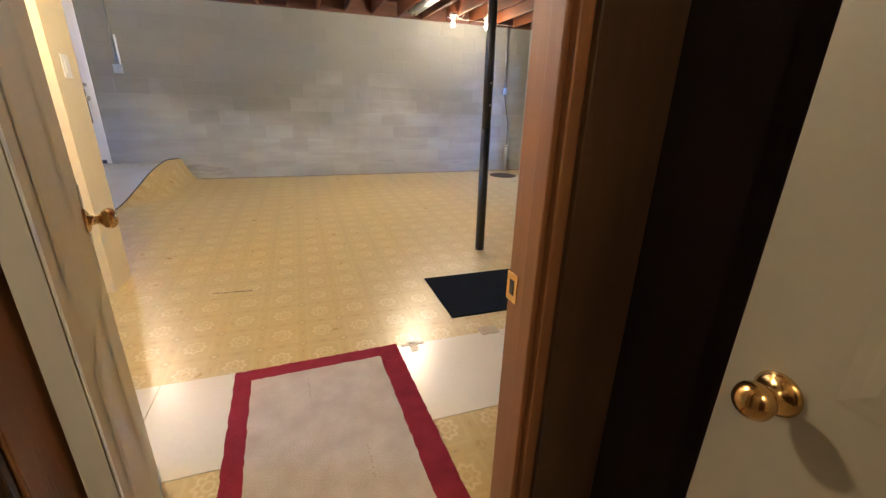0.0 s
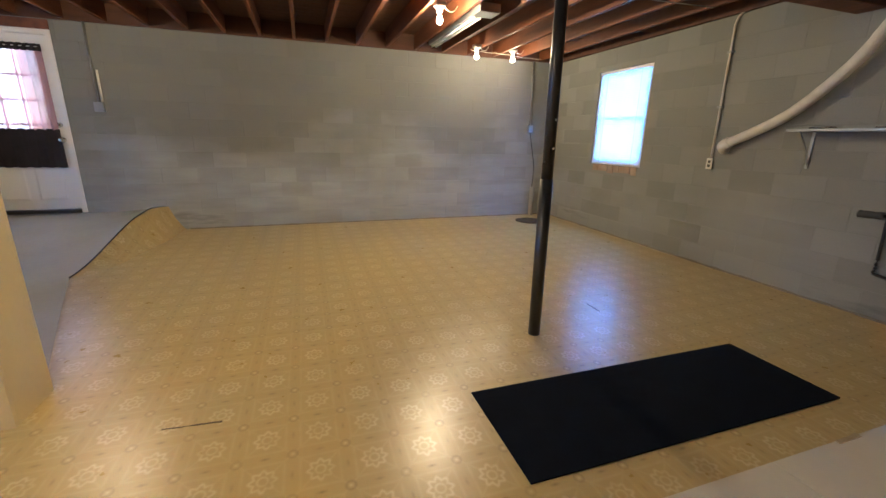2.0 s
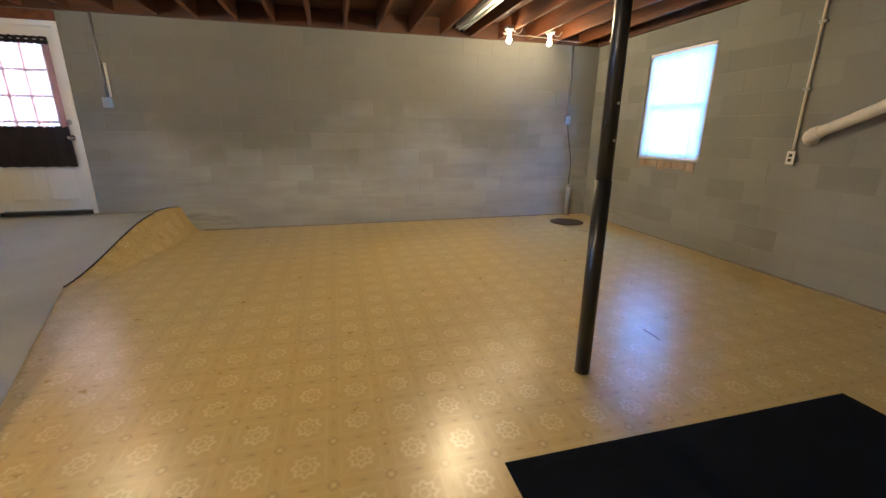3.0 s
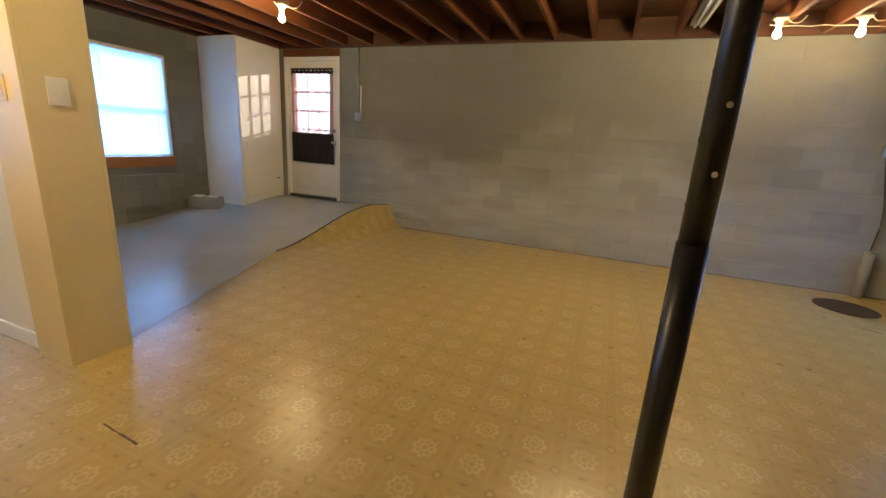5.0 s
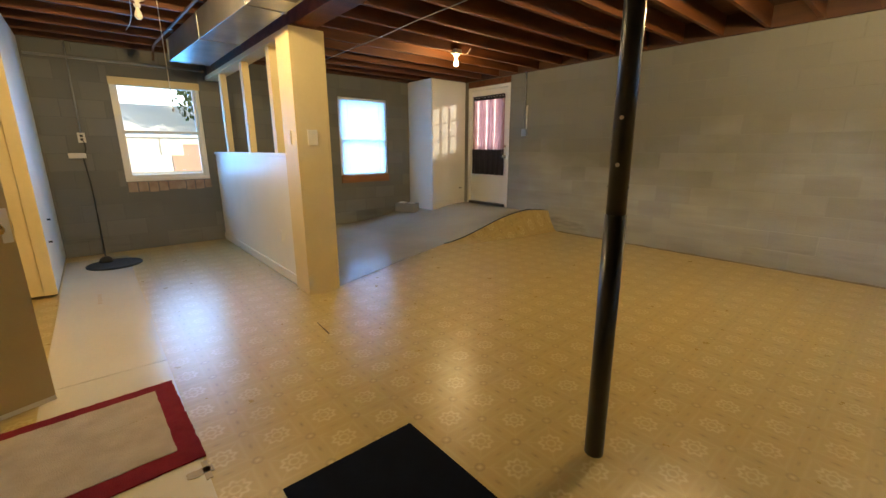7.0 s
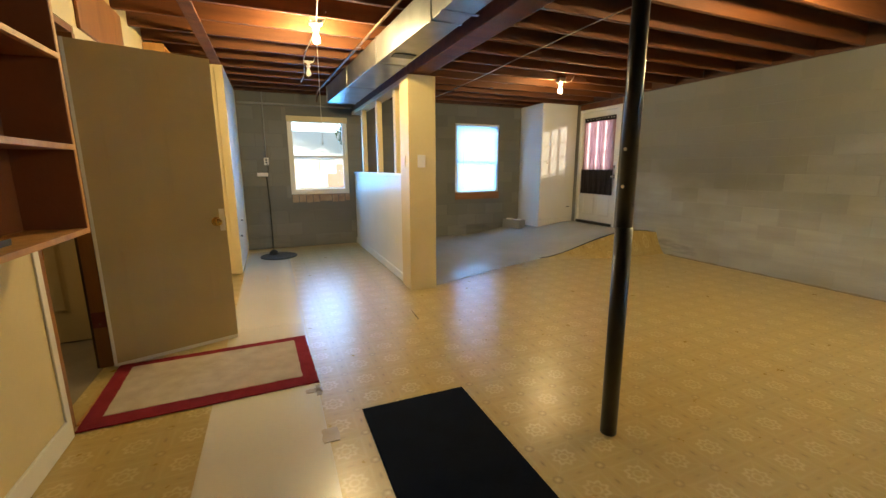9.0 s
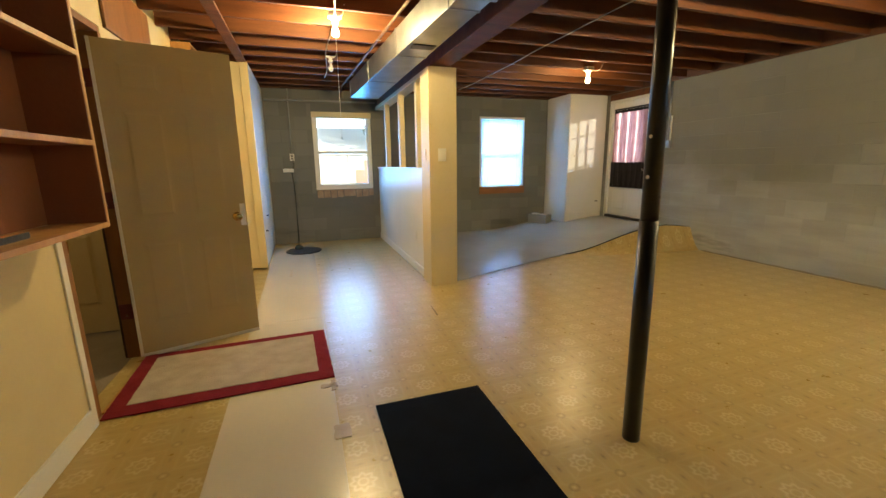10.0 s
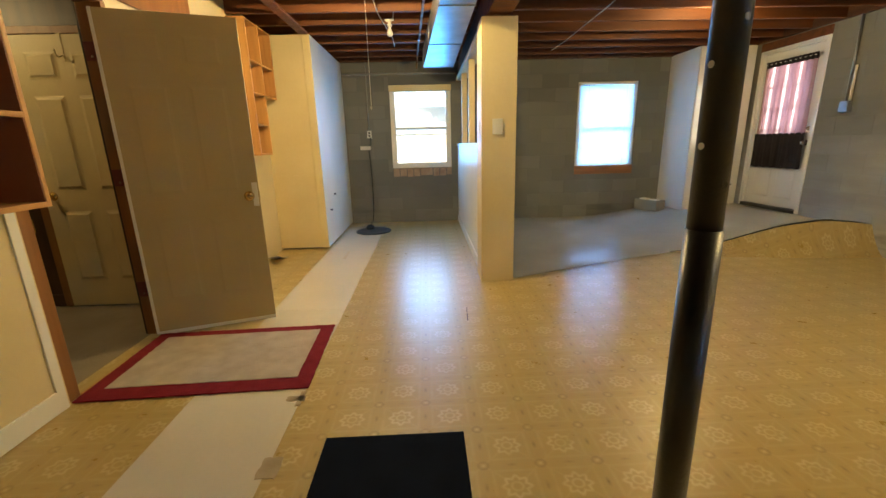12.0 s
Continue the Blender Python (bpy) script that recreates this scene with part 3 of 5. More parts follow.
part("stop", box(DOOR_E - 0.012, DOOR_E - 0.0005, SOUTH - 0.125, SOUTH - 0.085, 0, 2.06, bevel=0.003), M_JAMB, jam)
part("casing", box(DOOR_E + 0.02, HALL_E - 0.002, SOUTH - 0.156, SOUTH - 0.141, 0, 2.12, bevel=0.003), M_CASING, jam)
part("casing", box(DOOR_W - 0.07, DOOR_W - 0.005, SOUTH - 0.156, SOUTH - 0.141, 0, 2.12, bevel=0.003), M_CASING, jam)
sp = part("strike_plate", box(DOOR_E - 0.0025, DOOR_E - 0.0004, SOUTH - 0.052, SOUTH - 0.014, 0.87, 0.93, bevel=0.0008), M_BRASS, jam, "worn brass strike plate")
part("strike_hole", box(DOOR_E - 0.0035, DOOR_E - 0.0026, SOUTH - 0.040, SOUTH - 0.026, 0.885, 0.915), M_BLACKPL, sp)
part("threshold", box(DOOR_W, DOOR_E, SOUTH - 0.02, SOUTH + 0.012, -0.002, 0.010, bevel=0.004), M_PINE, jam, "worn pale wooden threshold")
structure("trim", box(-0.985, -0.94, SOUTH, SOUTH + 0.010, 0, 1.008, bevel=0.003), M_WHITE, "white painted strip beside the doorway", "trim")
structure("trim_board", box(-2.75, -1.9, SOUTH, SOUTH + 0.02, 2.11, 2.44, bevel=0.003), M_JAMB, "brown board above the doorway", "trim")
structure("baseboard", box(-0.94, EAST, SOUTH, SOUTH + 0.014, 0.004, 0.11, bevel=0.004), M_WHITE, "white painted wooden baseboard", "baseboard")
for name, y0, y1, x0, x1 in (("baseboard_hall", HALL_S, -3.6, HALL_W, HALL_W + 0.014),):
    structure(name, box(x0, x1, y0, y1, 0, 0.1, bevel=0.003), M_DARKWOOD, "dark wooden hall baseboard", "baseboard")

# the open door of the doorway
M_SLAB = pose(-1.777, -2.503, 0.014, 0, 0, math.degrees(math.atan2(0.705, -0.243)))
slab = thing("open_door", (-1.780, -2.503, 0.014), "beige panelled door standing open into the room", "door")
slab.matrix_basis = M_SLAB
leaf = six_panel_leaf(slab, M_SLAB, 0.755, 2.01, M_DOOR, 0.0022, -1)
door_knob(slab, M_SLAB @ pose(0.690, -0.017, 0.90, 90, 0, 0))
door_knob(slab, M_SLAB @ pose(0.690, 0.0195, 0.90, -90, 0, 0))
part("knob_plate", to_world(box(0.712, 0.747, -0.0200, -0.0178, 0.83, 0.99, bevel=0.0008), M_SLAB), M_PLASTIC, slab, "pale plate beside the knob")
part("latch_plate", to_world(box(0.7545, 0.757, -0.012, 0.012, 0.87, 0.93), M_SLAB), M_CHROME, slab, "bright metal latch plate")
part("door_edge", to_world(box(0.0, 0.016, -0.0195, -0.0178, 0.0, 2.01), M_SLAB), M_WHITE, slab, "white painted hinge edge")
part("hinge_edge", to_world(box(-0.0025, -0.0005, -0.0165, 0.0165, 0.0, 2.01), M_SLAB), M_WHITE, slab, "white painted door edge")
part("bottom_sweep", to_world(box(0.017, 0.755, -0.0195, -0.0178, -0.008, 0.016), M_SLAB), M_WHITE, slab, "white strip along the bottom")
for hz in (1.80, 1.07, 0.33):
    h = part("hinge", box(DOOR_W + 0.0004, DOOR_W + 0.003, SOUTH - 0.138, SOUTH - 0.058, hz - 0.052, hz + 0.052, bevel=0.001), M_BRONZE, slab, "dark bronze hinge with rounded leaf")
    part("barrel", rod((DOOR_W + 0.008, SOUTH + 0.004, hz - 0.046), (DOOR_W + 0.008, SOUTH + 0.004, hz + 0.046), 0.006, seg=12), M_BRONZE, h)
    part("screw", rod((DOOR_W + 0.003, SOUTH - 0.10, hz - 0.028), (DOOR_W + 0.0042, SOUTH - 0.10, hz - 0.028), 0.005, seg=10), M_CHROME, h)

# hall doors
hd = thing("door_2", (-2.41, -3.54, 0), "cream six-panel hall door with brass knob", "door", kind="structure")
M_HD = pose(HALL_W + 0.02, -3.56, 0.01, 0, 0, 90)
six_panel_leaf(hd, M_HD, 0.76, 2.03, M_CREAM, 0.011, -1)
door_knob(hd, M_HD @ pose(0.065, -0.017, 0.90, 90, 0, 0))
hk = thing("door_hook", (HALL_W + 0.04, -3.18, 2.03), "cream metal hook hung over the door top", "hook")
part("strap", box(HALL_W + 0.038, HALL_W + 0.041, -3.195, -3.165, 1.86, 2.043, bevel=0.0008), M_CREAM, hk)
part("over_bend", box(HALL_W + 0.002, HALL_W + 0.041, -3.195, -3.165, 2.0435, 2.0465, bevel=0.0008), M_CREAM, hk)
part("prong", tube([(HALL_W + 0.041, -3.18, 1.90), (HALL_W + 0.075, -3.18, 1.885), (HALL_W + 0.095, -3.18, 1.90), (HALL_W + 0.10, -3.18, 1.93)], 0.005, 8), M_CREAM, hk, smooth=True)
part("casing", box(HALL_W, HALL_W + 0.016, -2.79, -2.72, 0, 2.1, bevel=0.003), M_JAMB, hd)
part("casing", box(HALL_W, HALL_W + 0.016, -3.64, -3.57, 0, 2.1, bevel=0.003), M_JAMB, hd)
part("casing", box(HALL_W, HALL_W + 0.016, -3.57, -2.79, 2.05, 2.1, bevel=0.003), M_JAMB, hd)
he = thing("door_3", (-0.95, -3.2, 0), "white six-panel hall door with brass knob", "door", kind="structure")
M_HE = pose(HALL_E - 0.02, -2.809, 0.01, 0, 0, -90)
six_panel_leaf(he, M_HE, 0.76, 2.03, M_OFFWHITE, 0.004, -1)
door_knob(he, M_HE @ pose(0.062, -0.017, 0.915, 90, 0, 0), size=0.80)


# windows: a vinyl frame, two sashes with panes, and blinds where they hang
def window(name, side, y0, y1, z0, z1, label):
    """side: -1 in the west wall, 1 in the east wall."""
    face = WEST if side < 0 else EAST
    w = thing(name, (face, (y0 + y1) / 2, z0), label, "window", kind="structure")

    def bx(a, b, *rest, **k):
        p, q = face + side * a, face + side * b
        return box(min(p, q), max(p, q), *rest, **k)
    fr = bx(0.02, 0.10, y0, y1, z0, z0 + 0.045, bevel=0.004)
    bx(0.02, 0.10, y0, y1, z1 - 0.045, z1, bevel=0.004, bm=fr)
    bx(0.02, 0.10, y0, y0 + 0.045, z0 + 0.045, z1 - 0.045, bevel=0.004, bm=fr)
    bx(0.02, 0.10, y1 - 0.045, y1, z0 + 0.045, z1 - 0.045, bevel=0.004, bm=fr)
    part("window_frame", fr, M_WHITE, w)
    zm = (z0 + z1) / 2 - 0.01
    for lo, hi, d in ((z0 + 0.045, zm + 0.02, 0.04), (zm - 0.02, z1 - 0.045, 0.07)):
        s = bx(d, d + 0.025, y0 + 0.045, y1 - 0.045, lo, lo + 0.035, bevel=0.003)
        bx(d, d + 0.025, y0 + 0.045, y1 - 0.045, hi - 0.035, hi, bevel=0.003, bm=s)
        bx(d, d + 0.025, y0 + 0.045, y0 + 0.078, lo + 0.035, hi - 0.035, bevel=0.003, bm=s)
        bx(d, d + 0.025, y1 - 0.078, y1 - 0.045, lo + 0.035, hi - 0.035, bevel=0.003, bm=s)
        sash = part("sash", s, M_WHITE, w)
        pane = part("pane", bx(d + 0.010, d + 0.014, y0 + 0.078, y1 - 0.078, lo + 0.035, hi - 0.035), M_GLASS, sash)
        pane.visible_shadow = False
    part("reveal", bx(0.10, 0.22, y0 - 0.0, y1, z0 - 0.004, z0 + 0.012), M_WHITE, w)
    return w


window("window_1", -1, *WIN_W1, "white double-hung window with clear panes")
window("window_2", -1, *WIN_W2, "white double-hung window behind a lowered blind")
window("window_3", 1, *WIN_E, "white double-hung window behind a lowered blind")
structure("trim_window", box(WEST, WEST + 0.018, WIN_W1[0] - 0.005, WIN_W1[1] + 0.005, 2.02, 2.11, bevel=0.003), M_CREAM, "cream board over the clear window", "trim")


def blind(side, y0, y1, z0, z1):
    face = (WEST if side < 0 else EAST) + side * 0.012
    b = thing("window_blind", (face, (y0 + y1) / 2, z0), "lowered white slatted blind glowing with daylight", "blind", "window blinds")
    part("headrail", box(face - 0.014, face + 0.014, y0 + 0.01, y1 - 0.01, z1 - 0.04, z1 - 0.008, bevel=0.003), M_PLASTIC, b)
    part("bottom_rail", box(face - 0.010, face + 0.010, y0 + 0.012, y1 - 0.012, z0, z0 + 0.014, bevel=0.003), M_PLASTIC, b)
    slat = bmesh.new()
    half, prev = (y1 - y0) / 2 - 0.014, None
    for k in range(4):
        t = k / 3 - 0.5
        cur = [slat.verts.new((side * (0.010 * t) + 0.0018 * (1 - 4 * t * t), s * half, 0.029 * t)) for s in (-1, 1)]
        if prev:
            slat.faces.new((prev[0], prev[1], cur[1], cur[0]))
        prev = cur
    me = bpy.data.meshes.new("slat")
    slat.to_mesh(me)
    slat.free()
    me.materials.append(M_BLIND)
    z = z0 + 0.028
    while z < z1 - 0.045:
        s = new("slat", me)
        s.parent = b
        s.matrix_basis = pose(0, 0, z - z0)
        z += 0.0235
    for f in (0.18, 0.82):
        yy = y0 + (y1 - y0) * f
        part("cord", rod((face - side * 0.013, yy, z0 + 0.01), (face - side * 0.013, yy, z1 - 0.04), 0.0014, seg=6), M_CORD, b)


blind(-1, WIN_W2[0] + 0.003, WIN_W2[1] - 0.003, WIN_W2[2] + 0.125, WIN_W2[3])
blind(1, WIN_E[0] + 0.003, WIN_E[1] - 0.003, WIN_E[2] + 0.01, WIN_E[3])
structure("window_sill", box(WEST - 0.10, WEST + 0.02, WIN_W2[0] + 0.001, WIN_W2[1] - 0.001, WIN_W2[2] - 0.02, WIN_W2[2] + 0.115, bevel=0.004), M_SILL, "raw brown wooden window sill", "sill")
for wallname, face, side, y0, y1, z0, z1, seed in (("west", WEST, -1, -1.15, -0.22, 0.73, 0.865, 4), ("east", EAST, 1, 2.02, 2.9, 0.83, 0.935, 5)):
    sill = thing("brick_sill_" + wallname, (face, (y0 + y1) / 2, z0), "row of rough bricks patched under a window", "sill", kind="structure")
    rnd = random.Random(seed)
    y = y0
    while y < y1 - 0.04:
        w = rnd.choice((0.095, 0.19, 0.10))
        a = face - side * 0.012
        part("brick", box(min(a, a + side * 0.05), max(a, a + side * 0.05), y, min(y + w, y1), z0 + rnd.uniform(0, 0.03), z1, bevel=0.003), M_BRICKSILL, sill)
        y += w + 0.012

# outside door: leaf with panes, curtain, trim
nd = thing("door_1", (-4.48, NORTH + 0.03, 0.3), "white exterior door with panes behind a curtain", "door", kind="structure")
LX0, LX1, LZ0, LZ1 = -4.925, -4.045, 0.315, 2.275
GX0, GX1, GZ0, GZ1 = -4.78, -4.19, 1.04, 2.12
lf = None
for a, b, c, d in plate_with_holes(LX0, LX1, LZ0, LZ1, [(GX0, GX1, GZ0, GZ1)]):
    lf = box(a, b, NORTH + 0.03, NORTH + 0.07, c, d, bm=lf)
leaf = part("leaf", lf, M_WHITE, nd)
for x0, x1 in ((-4.82, -4.52), (-4.45, -4.15)):
    part("panel", raised_panel(x0, x1, 0.42, 0.92, NORTH + 0.0285, -0.005), M_WHITE, leaf)
for i in range(1, 3):
    x = GX0 + (GX1 - GX0) * i / 3
    part("muntin", box(x - 0.011, x + 0.011, NORTH + 0.034, NORTH + 0.066, GZ0, GZ1), M_WHITE, leaf)
for j in range(1, 4):
    z = GZ0 + (GZ1 - GZ0) * j / 4
    for i in range(3):
        x0, x1 = GX0 + (GX1 - GX0) * i / 3, GX0 + (GX1 - GX0) * (i + 1) / 3
        part("muntin", box(x0 + (0.011 if i else 0), x1 - (0.011 if i < 2 else 0), NORTH + 0.034, NORTH + 0.066, z - 0.011, z + 0.011), M_WHITE, leaf)
pane = part("pane", box(GX0, GX1, NORTH + 0.049, NORTH + 0.052, GZ0, GZ1), M_GLASS, leaf)
pane.visible_shadow = False
part("jamb", box(NDOOR[0], LX0 - 0.003, NORTH - 0.012, NORTH + 0.12, NDOOR[2], NDOOR[3], bevel=0.003), M_WHITE, nd)
part("jamb", box(LX1 + 0.003, NDOOR[1], NORTH - 0.012, NORTH + 0.12, NDOOR[2], NDOOR[3], bevel=0.003), M_WHITE, nd)
part("head", box(LX0 - 0.003, LX1 + 0.003, NORTH - 0.010, NORTH + 0.12, LZ1 + 0.003, NDOOR[3], bevel=0.003), M_WHITE, nd)
part("threshold", box(LX0 - 0.003, LX1 + 0.003, NORTH - 0.03, NORTH + 0.12, 0.27, 0.312, bevel=0.003), M_BLACKPL, nd, "dark metal threshold")
door_knob(nd, pose(-4.095, NORTH + 0.03, 1.14, 90, 0, 0), M_CHROME, "door_handle")
part("deadbolt", lathe([(0, 0), (0.028, 0), (0.028, 0.01), (0.015, 0.016), (0.012, 0.03), (0, 0.03)], pose(-4.095, NORTH + 0.03, 1.31, 90, 0, 0)), M_CHROME, nd, "round steel deadbolt", True)
structure("trim_door", box(NDOOR[0], NDOOR[1], NORTH - 0.02, NORTH + 0.1, NDOOR[3] + 0.001, JOIST_Z - 0.02, bevel=0.003), M_JOIST, "rough wooden lintel over the door", "trim")


def cloth(x0, x1, z0, z1, y, amp, waves, pinch=0.0, nx=90, nz=18):
    """A gathered hanging cloth with folds that deepen downwards."""
    own, rowsv = bmesh.new(), []
    for j in range(nz + 1):
        t = j / nz
        z = z1 + (z0 - z1) * t
        line = []
        for i in range(nx + 1):
            s = i / nx
            x = x0 + (x1 - x0) * s
            x += -pinch * t * (s - 0.5) * 2
            fold = math.sin(s * waves * 2 * math.pi + 0.8 * math.sin(3 * t + 5 * s)) + 0.4 * math.sin(s * waves * 4.4 * math.pi + 1)
            line.append(own.verts.new((x, y + amp * (0.35 + 0.65 * t) * fold, z + (0.003 * math.sin(s * waves * 2 * math.pi) if j in (0, nz) else 0))))
        rowsv.append(line)
    for a, b in zip(rowsv, rowsv[1:]):
        for i in range(nx):
            own.faces.new((a[i], a[i + 1], b[i + 1], b[i]))
    return own


cur = thing("door_curtain", (-4.48, NORTH - 0.02, 0.82), "sheer pink door curtain with black hem", "curtain")
CY = NORTH - 0.004
part("sheer", cloth(-4.86, -4.10, 1.25, 2.11, CY, 0.009, 8), M_SHEER, cur, "sheer dusty pink cloth", True)
part("hem", cloth(-4.87, -4.09, 0.82, 1.262, CY - 0.006, 0.008, 6), M_BLACKCLOTH, cur, "heavy black cloth hem", True)
part("heading", cloth(-4.86, -4.10, 2.10, 2.175, CY - 0.006, 0.009, 11), M_BLACKCLOTH, cur, "gathered black heading", True)
part("rod", rod((-4.88, CY, 2.145), (-4.08, CY, 2.145), 0.005, seg=10), M_WHITE, cur)

# ---- things: supports and partition ----
pole = thing("support_pole", (0, 0, 0), "black painted steel support pole with bolt holes", "pole")
part("shaft", rod((0, 0, 0.0), (-0.007, -0.004, 1.03), 0.039, seg=32), M_STEEL, pole, smooth=True)
part("inner_shaft", rod((-0.007, -0.004, 1.03), (-0.015, -0.009, 2.18), 0.0355, seg=32), M_STEEL, pole, smooth=True)
part("top_plate", box(-0.085, 0.055, -0.08, 0.06, 2.17, 2.208, bevel=0.003), M_STEEL, pole)
for z, turn, pale in ((1.37, -78, True), (1.21, -78, True), (1.53, -78, False), (1.13, 192, False), (1.29, 192, False), (1.45, 192, False), (1.61, 192, False), (1.13, 12, False), (1.45, 12, False)):
    d = Vector((math.cos(radians(turn)), math.sin(radians(turn)), 0))
    c = Vector((-0.007 * z, -0.004 * z, z))
    part("bolt_hole", rod(d * 0.0345 + c, d * 0.0362 + c, 0.0075, seg=12), M_PLASTIC if pale else M_BLACKPL, pole)

tagged(part("exercise_mat", box(-0.66, 1.155, -1.093, -0.496, 0.0, 0.008, bevel=0.003), M_MAT), "thin black foam exercise mat on the floor", "mat")

post = thing("column", (-2.8, 0, 0), "cream painted boxed wooden column", "column")
part("board", box(-2.95, -2.657, -0.153, -0.133, 0, 2.19, bevel=0.002), M_CREAM, post)
part("board", box(-2.677, -2.657, -0.133, 0.118, 0, 2.19, bevel=0.002), M_CREAM, post)
part("board", box(-2.95, -2.657, 0.118, 0.138, 0, 2.19, bevel=0.002), M_CREAM, post)
part("board", box(-2.95, -2.93, -0.133, 0.118, 0, 2.19, bevel=0.002), M_CREAM, post)
part("cap_block", box(-2.93, -2.68, -0.125, 0.11, 2.12, 2.209, bevel=0.003), M_JOIST, post, "brown wooden block under the girder")


def plate(name, label, m, mat, toggle=True, w=0.07, h=0.115):
    """A wall plate whose face looks along local -y."""
    t = thing(name, m.translation, label, name.replace("_", " "))
    b = to_world(box(-w / 2, w / 2, -0.006, 0.0, -h / 2, h / 2, bevel=0.002), m)
    part("plate", b, mat, t)
    if toggle:
        part("toggle", to_world(box(-0.016, 0.016, -0.0095, -0.006, -0.033, 0.033, bevel=0.0015), m), mat, t)
    else:
        for z in (-0.02, 0.02):
            part("socket", to_world(box(-0.014, 0.014, -0.0085, -0.006, z - 0.013, z + 0.013, bevel=0.002), m), M_BLACKPL if mat is M_PLASTIC else mat, t)
    return t


plate("light_switch", "white light switch on the column", pose(-2.656, -0.02, 1.36, 0, 0, 90), M_PLASTIC, w=0.085, h=0.125)
plate("light_switch", "yellowed ivory switch plate on the column", pose(-2.80, -0.154, 1.36), M_IVORY)

hw = thing("half_wall", (-4.3, -0.08, 0), "white painted half wall with open studs above", "half wall", kind="structure")
part("panel", box(WEST, -2.951, -0.12, -0.02, 0, 1.20), M_WHITE, hw)
part("cap", box(WEST, -2.951, -0.135, -0.005, 1.20, 1.232, bevel=0.004), M_WHITE, hw)
part("skirting", box(WEST, -2.951, -0.134, -0.1205, 0.004, 0.095, bevel=0.003), M_WHITE, hw)
for sx in (-5.12, -4.18, -3.32, -2.99):
    part("stud", box(sx - 0.045, sx + 0.045, -0.105, -0.035, 1.233, 2.158, bevel=0.003), M_CREAM, hw, "cream painted stud")
part("top_plate", box(WEST, -2.951, -0.13, 0.02, 2.16, 2.209, bevel=0.003), M_CREAM, hw)
plate("wall_outlet", "white outlet low on the half wall", pose(-3.36, -0.121, 0.43), M_WHITE, False)

# rug
rug = thing("rug", (-1.42, -1.88, 0), "flat beige rug with a dark red border", "rug")
M_R = pose(-1.411, -1.876, 0, 0, 0, 2.0)


def ragged(x0, x1, y0, y1, z0, z1, amp, seed, n=40):
    """A thin sheet with a slightly uneven outline."""
    rnd = random.Random(seed)
    own = bmesh.new()
    loop = []
    for (ax, ay), (bx_, by_) in (((x0, y0), (x1, y0)), ((x1, y0), (x1, y1)), ((x1, y1), (x0, y1)), ((x0, y1), (x0, y0))):
        for i in range(n):
            t = i / n
            loop.append((ax + (bx_ - ax) * t + rnd.uniform(-amp, amp), ay + (by_ - ay) * t + rnd.uniform(-amp, amp)))
    lo, hi = [own.verts.new((x, y, z0)) for x, y in loop], [own.verts.new((x, y, z1)) for x, y in loop]
    for i in range(len(loop)):
        j = (i + 1) % len(loop)
        own.faces.new((lo[i], lo[j], hi[j], hi[i]))
    own.faces.new(hi)
    own.faces.new(lo[::-1])
    return own


part("border", to_world(ragged(-0.385, 0.385, -0.585, 0.585, 0.0045, 0.012, 0.0025, 1), M_R), M_RUGRED, rug, "dark red woven border")
part("centre", to_world(ragged(-0.312, 0.280, -0.500, 0.500, 0.0125, 0.0155, 0.0025, 2), M_R), M_RUG, rug, "beige tufted centre with lost tufts")
dots = None
rnd = random.Random(3)
for x0, y0, n in ((-0.07, 0.30, 12), (0.11, -0.18, 13)):
    for i in range(n):
        if rnd.random() < 0.85:
            xx, yy = x0 + rnd.uniform(-0.003, 0.003), y0 + i * 0.012
            dots = box(xx - 0.0025, xx + 0.0025, yy - 0.003, yy + 0.003, 0.0150, 0.0162, bm=dots)
tagged(part("worn_row", to_world(dots, M_R), M_TAPE, rug, "dark rows of missing tufts"), kind="stuff")

# taped patches of the floor strip
for x0, x1, y0, y1 in ((-0.56, -0.45, -1.32, -1.24), (-1.02, -0.90, -1.305, -1.28), (-0.98, -0.94, -1.36, -1.27), (0.75, 0.9, -1.31, -1.285), (-3.9, -3.6, -1.6, -1.57)):
    tagged(part("tape_patch", ragged(x0, x1, y0, y1, 0.002, 0.0056, 0.004, int(abs(x0) * 100), 5), M_TAPE), "brown tape stuck over a floor joint", "tape", "floor tape")

# tears and scuffs in the sheet
for tx, ty, tl, tw, turn, seed in ((-1.942, -0.355, 0.241, 0.007, -4.5, 3), (0.679, 0.254, 0.157, 0.007, -90.7, 4), (1.899, 2.878, 0.139, 0.007, -30.3, 5)):
    tm = pose(tx, ty, 0, 0, 0, turn)
    tagged(part("vinyl_tear", to_world(ragged(-tl / 2, tl / 2, -tw / 2, tw / 2, -0.001, 0.0016, tw * 0.45, seed, 7), tm), M_SCUFF), "dark narrow tear in the sheet vinyl", "floor tear", "vinyl tears")

# loose corner of the sheet lifted beside the closet
own = bmesh.new()
lo = [own.verts.new((-3.50 - 0.26 + 0.26 * i / 6, -2.43, 0.006 + 0.055 * (i / 6) ** 2)) for i in range(7)]
hi = [own.verts.new((-3.50 - 0.26 + 0.26 * i / 6, -2.26 + 0.02 * math.sin(i), 0.006 + 0.075 * (i / 6) ** 2)) for i in range(7)]
for i in range(6):
    own.faces.new((lo[i], lo[i + 1], hi[i + 1], hi[i]))
up = bmesh.ops.extrude_face_region(own, geom=own.faces[:])
for v in [g for g in up["geom"] if isinstance(g, bmesh.types.BMVert)]:
    v.co.z += 0.003
bmesh.ops.recalc_face_normals(own, faces=own.faces)
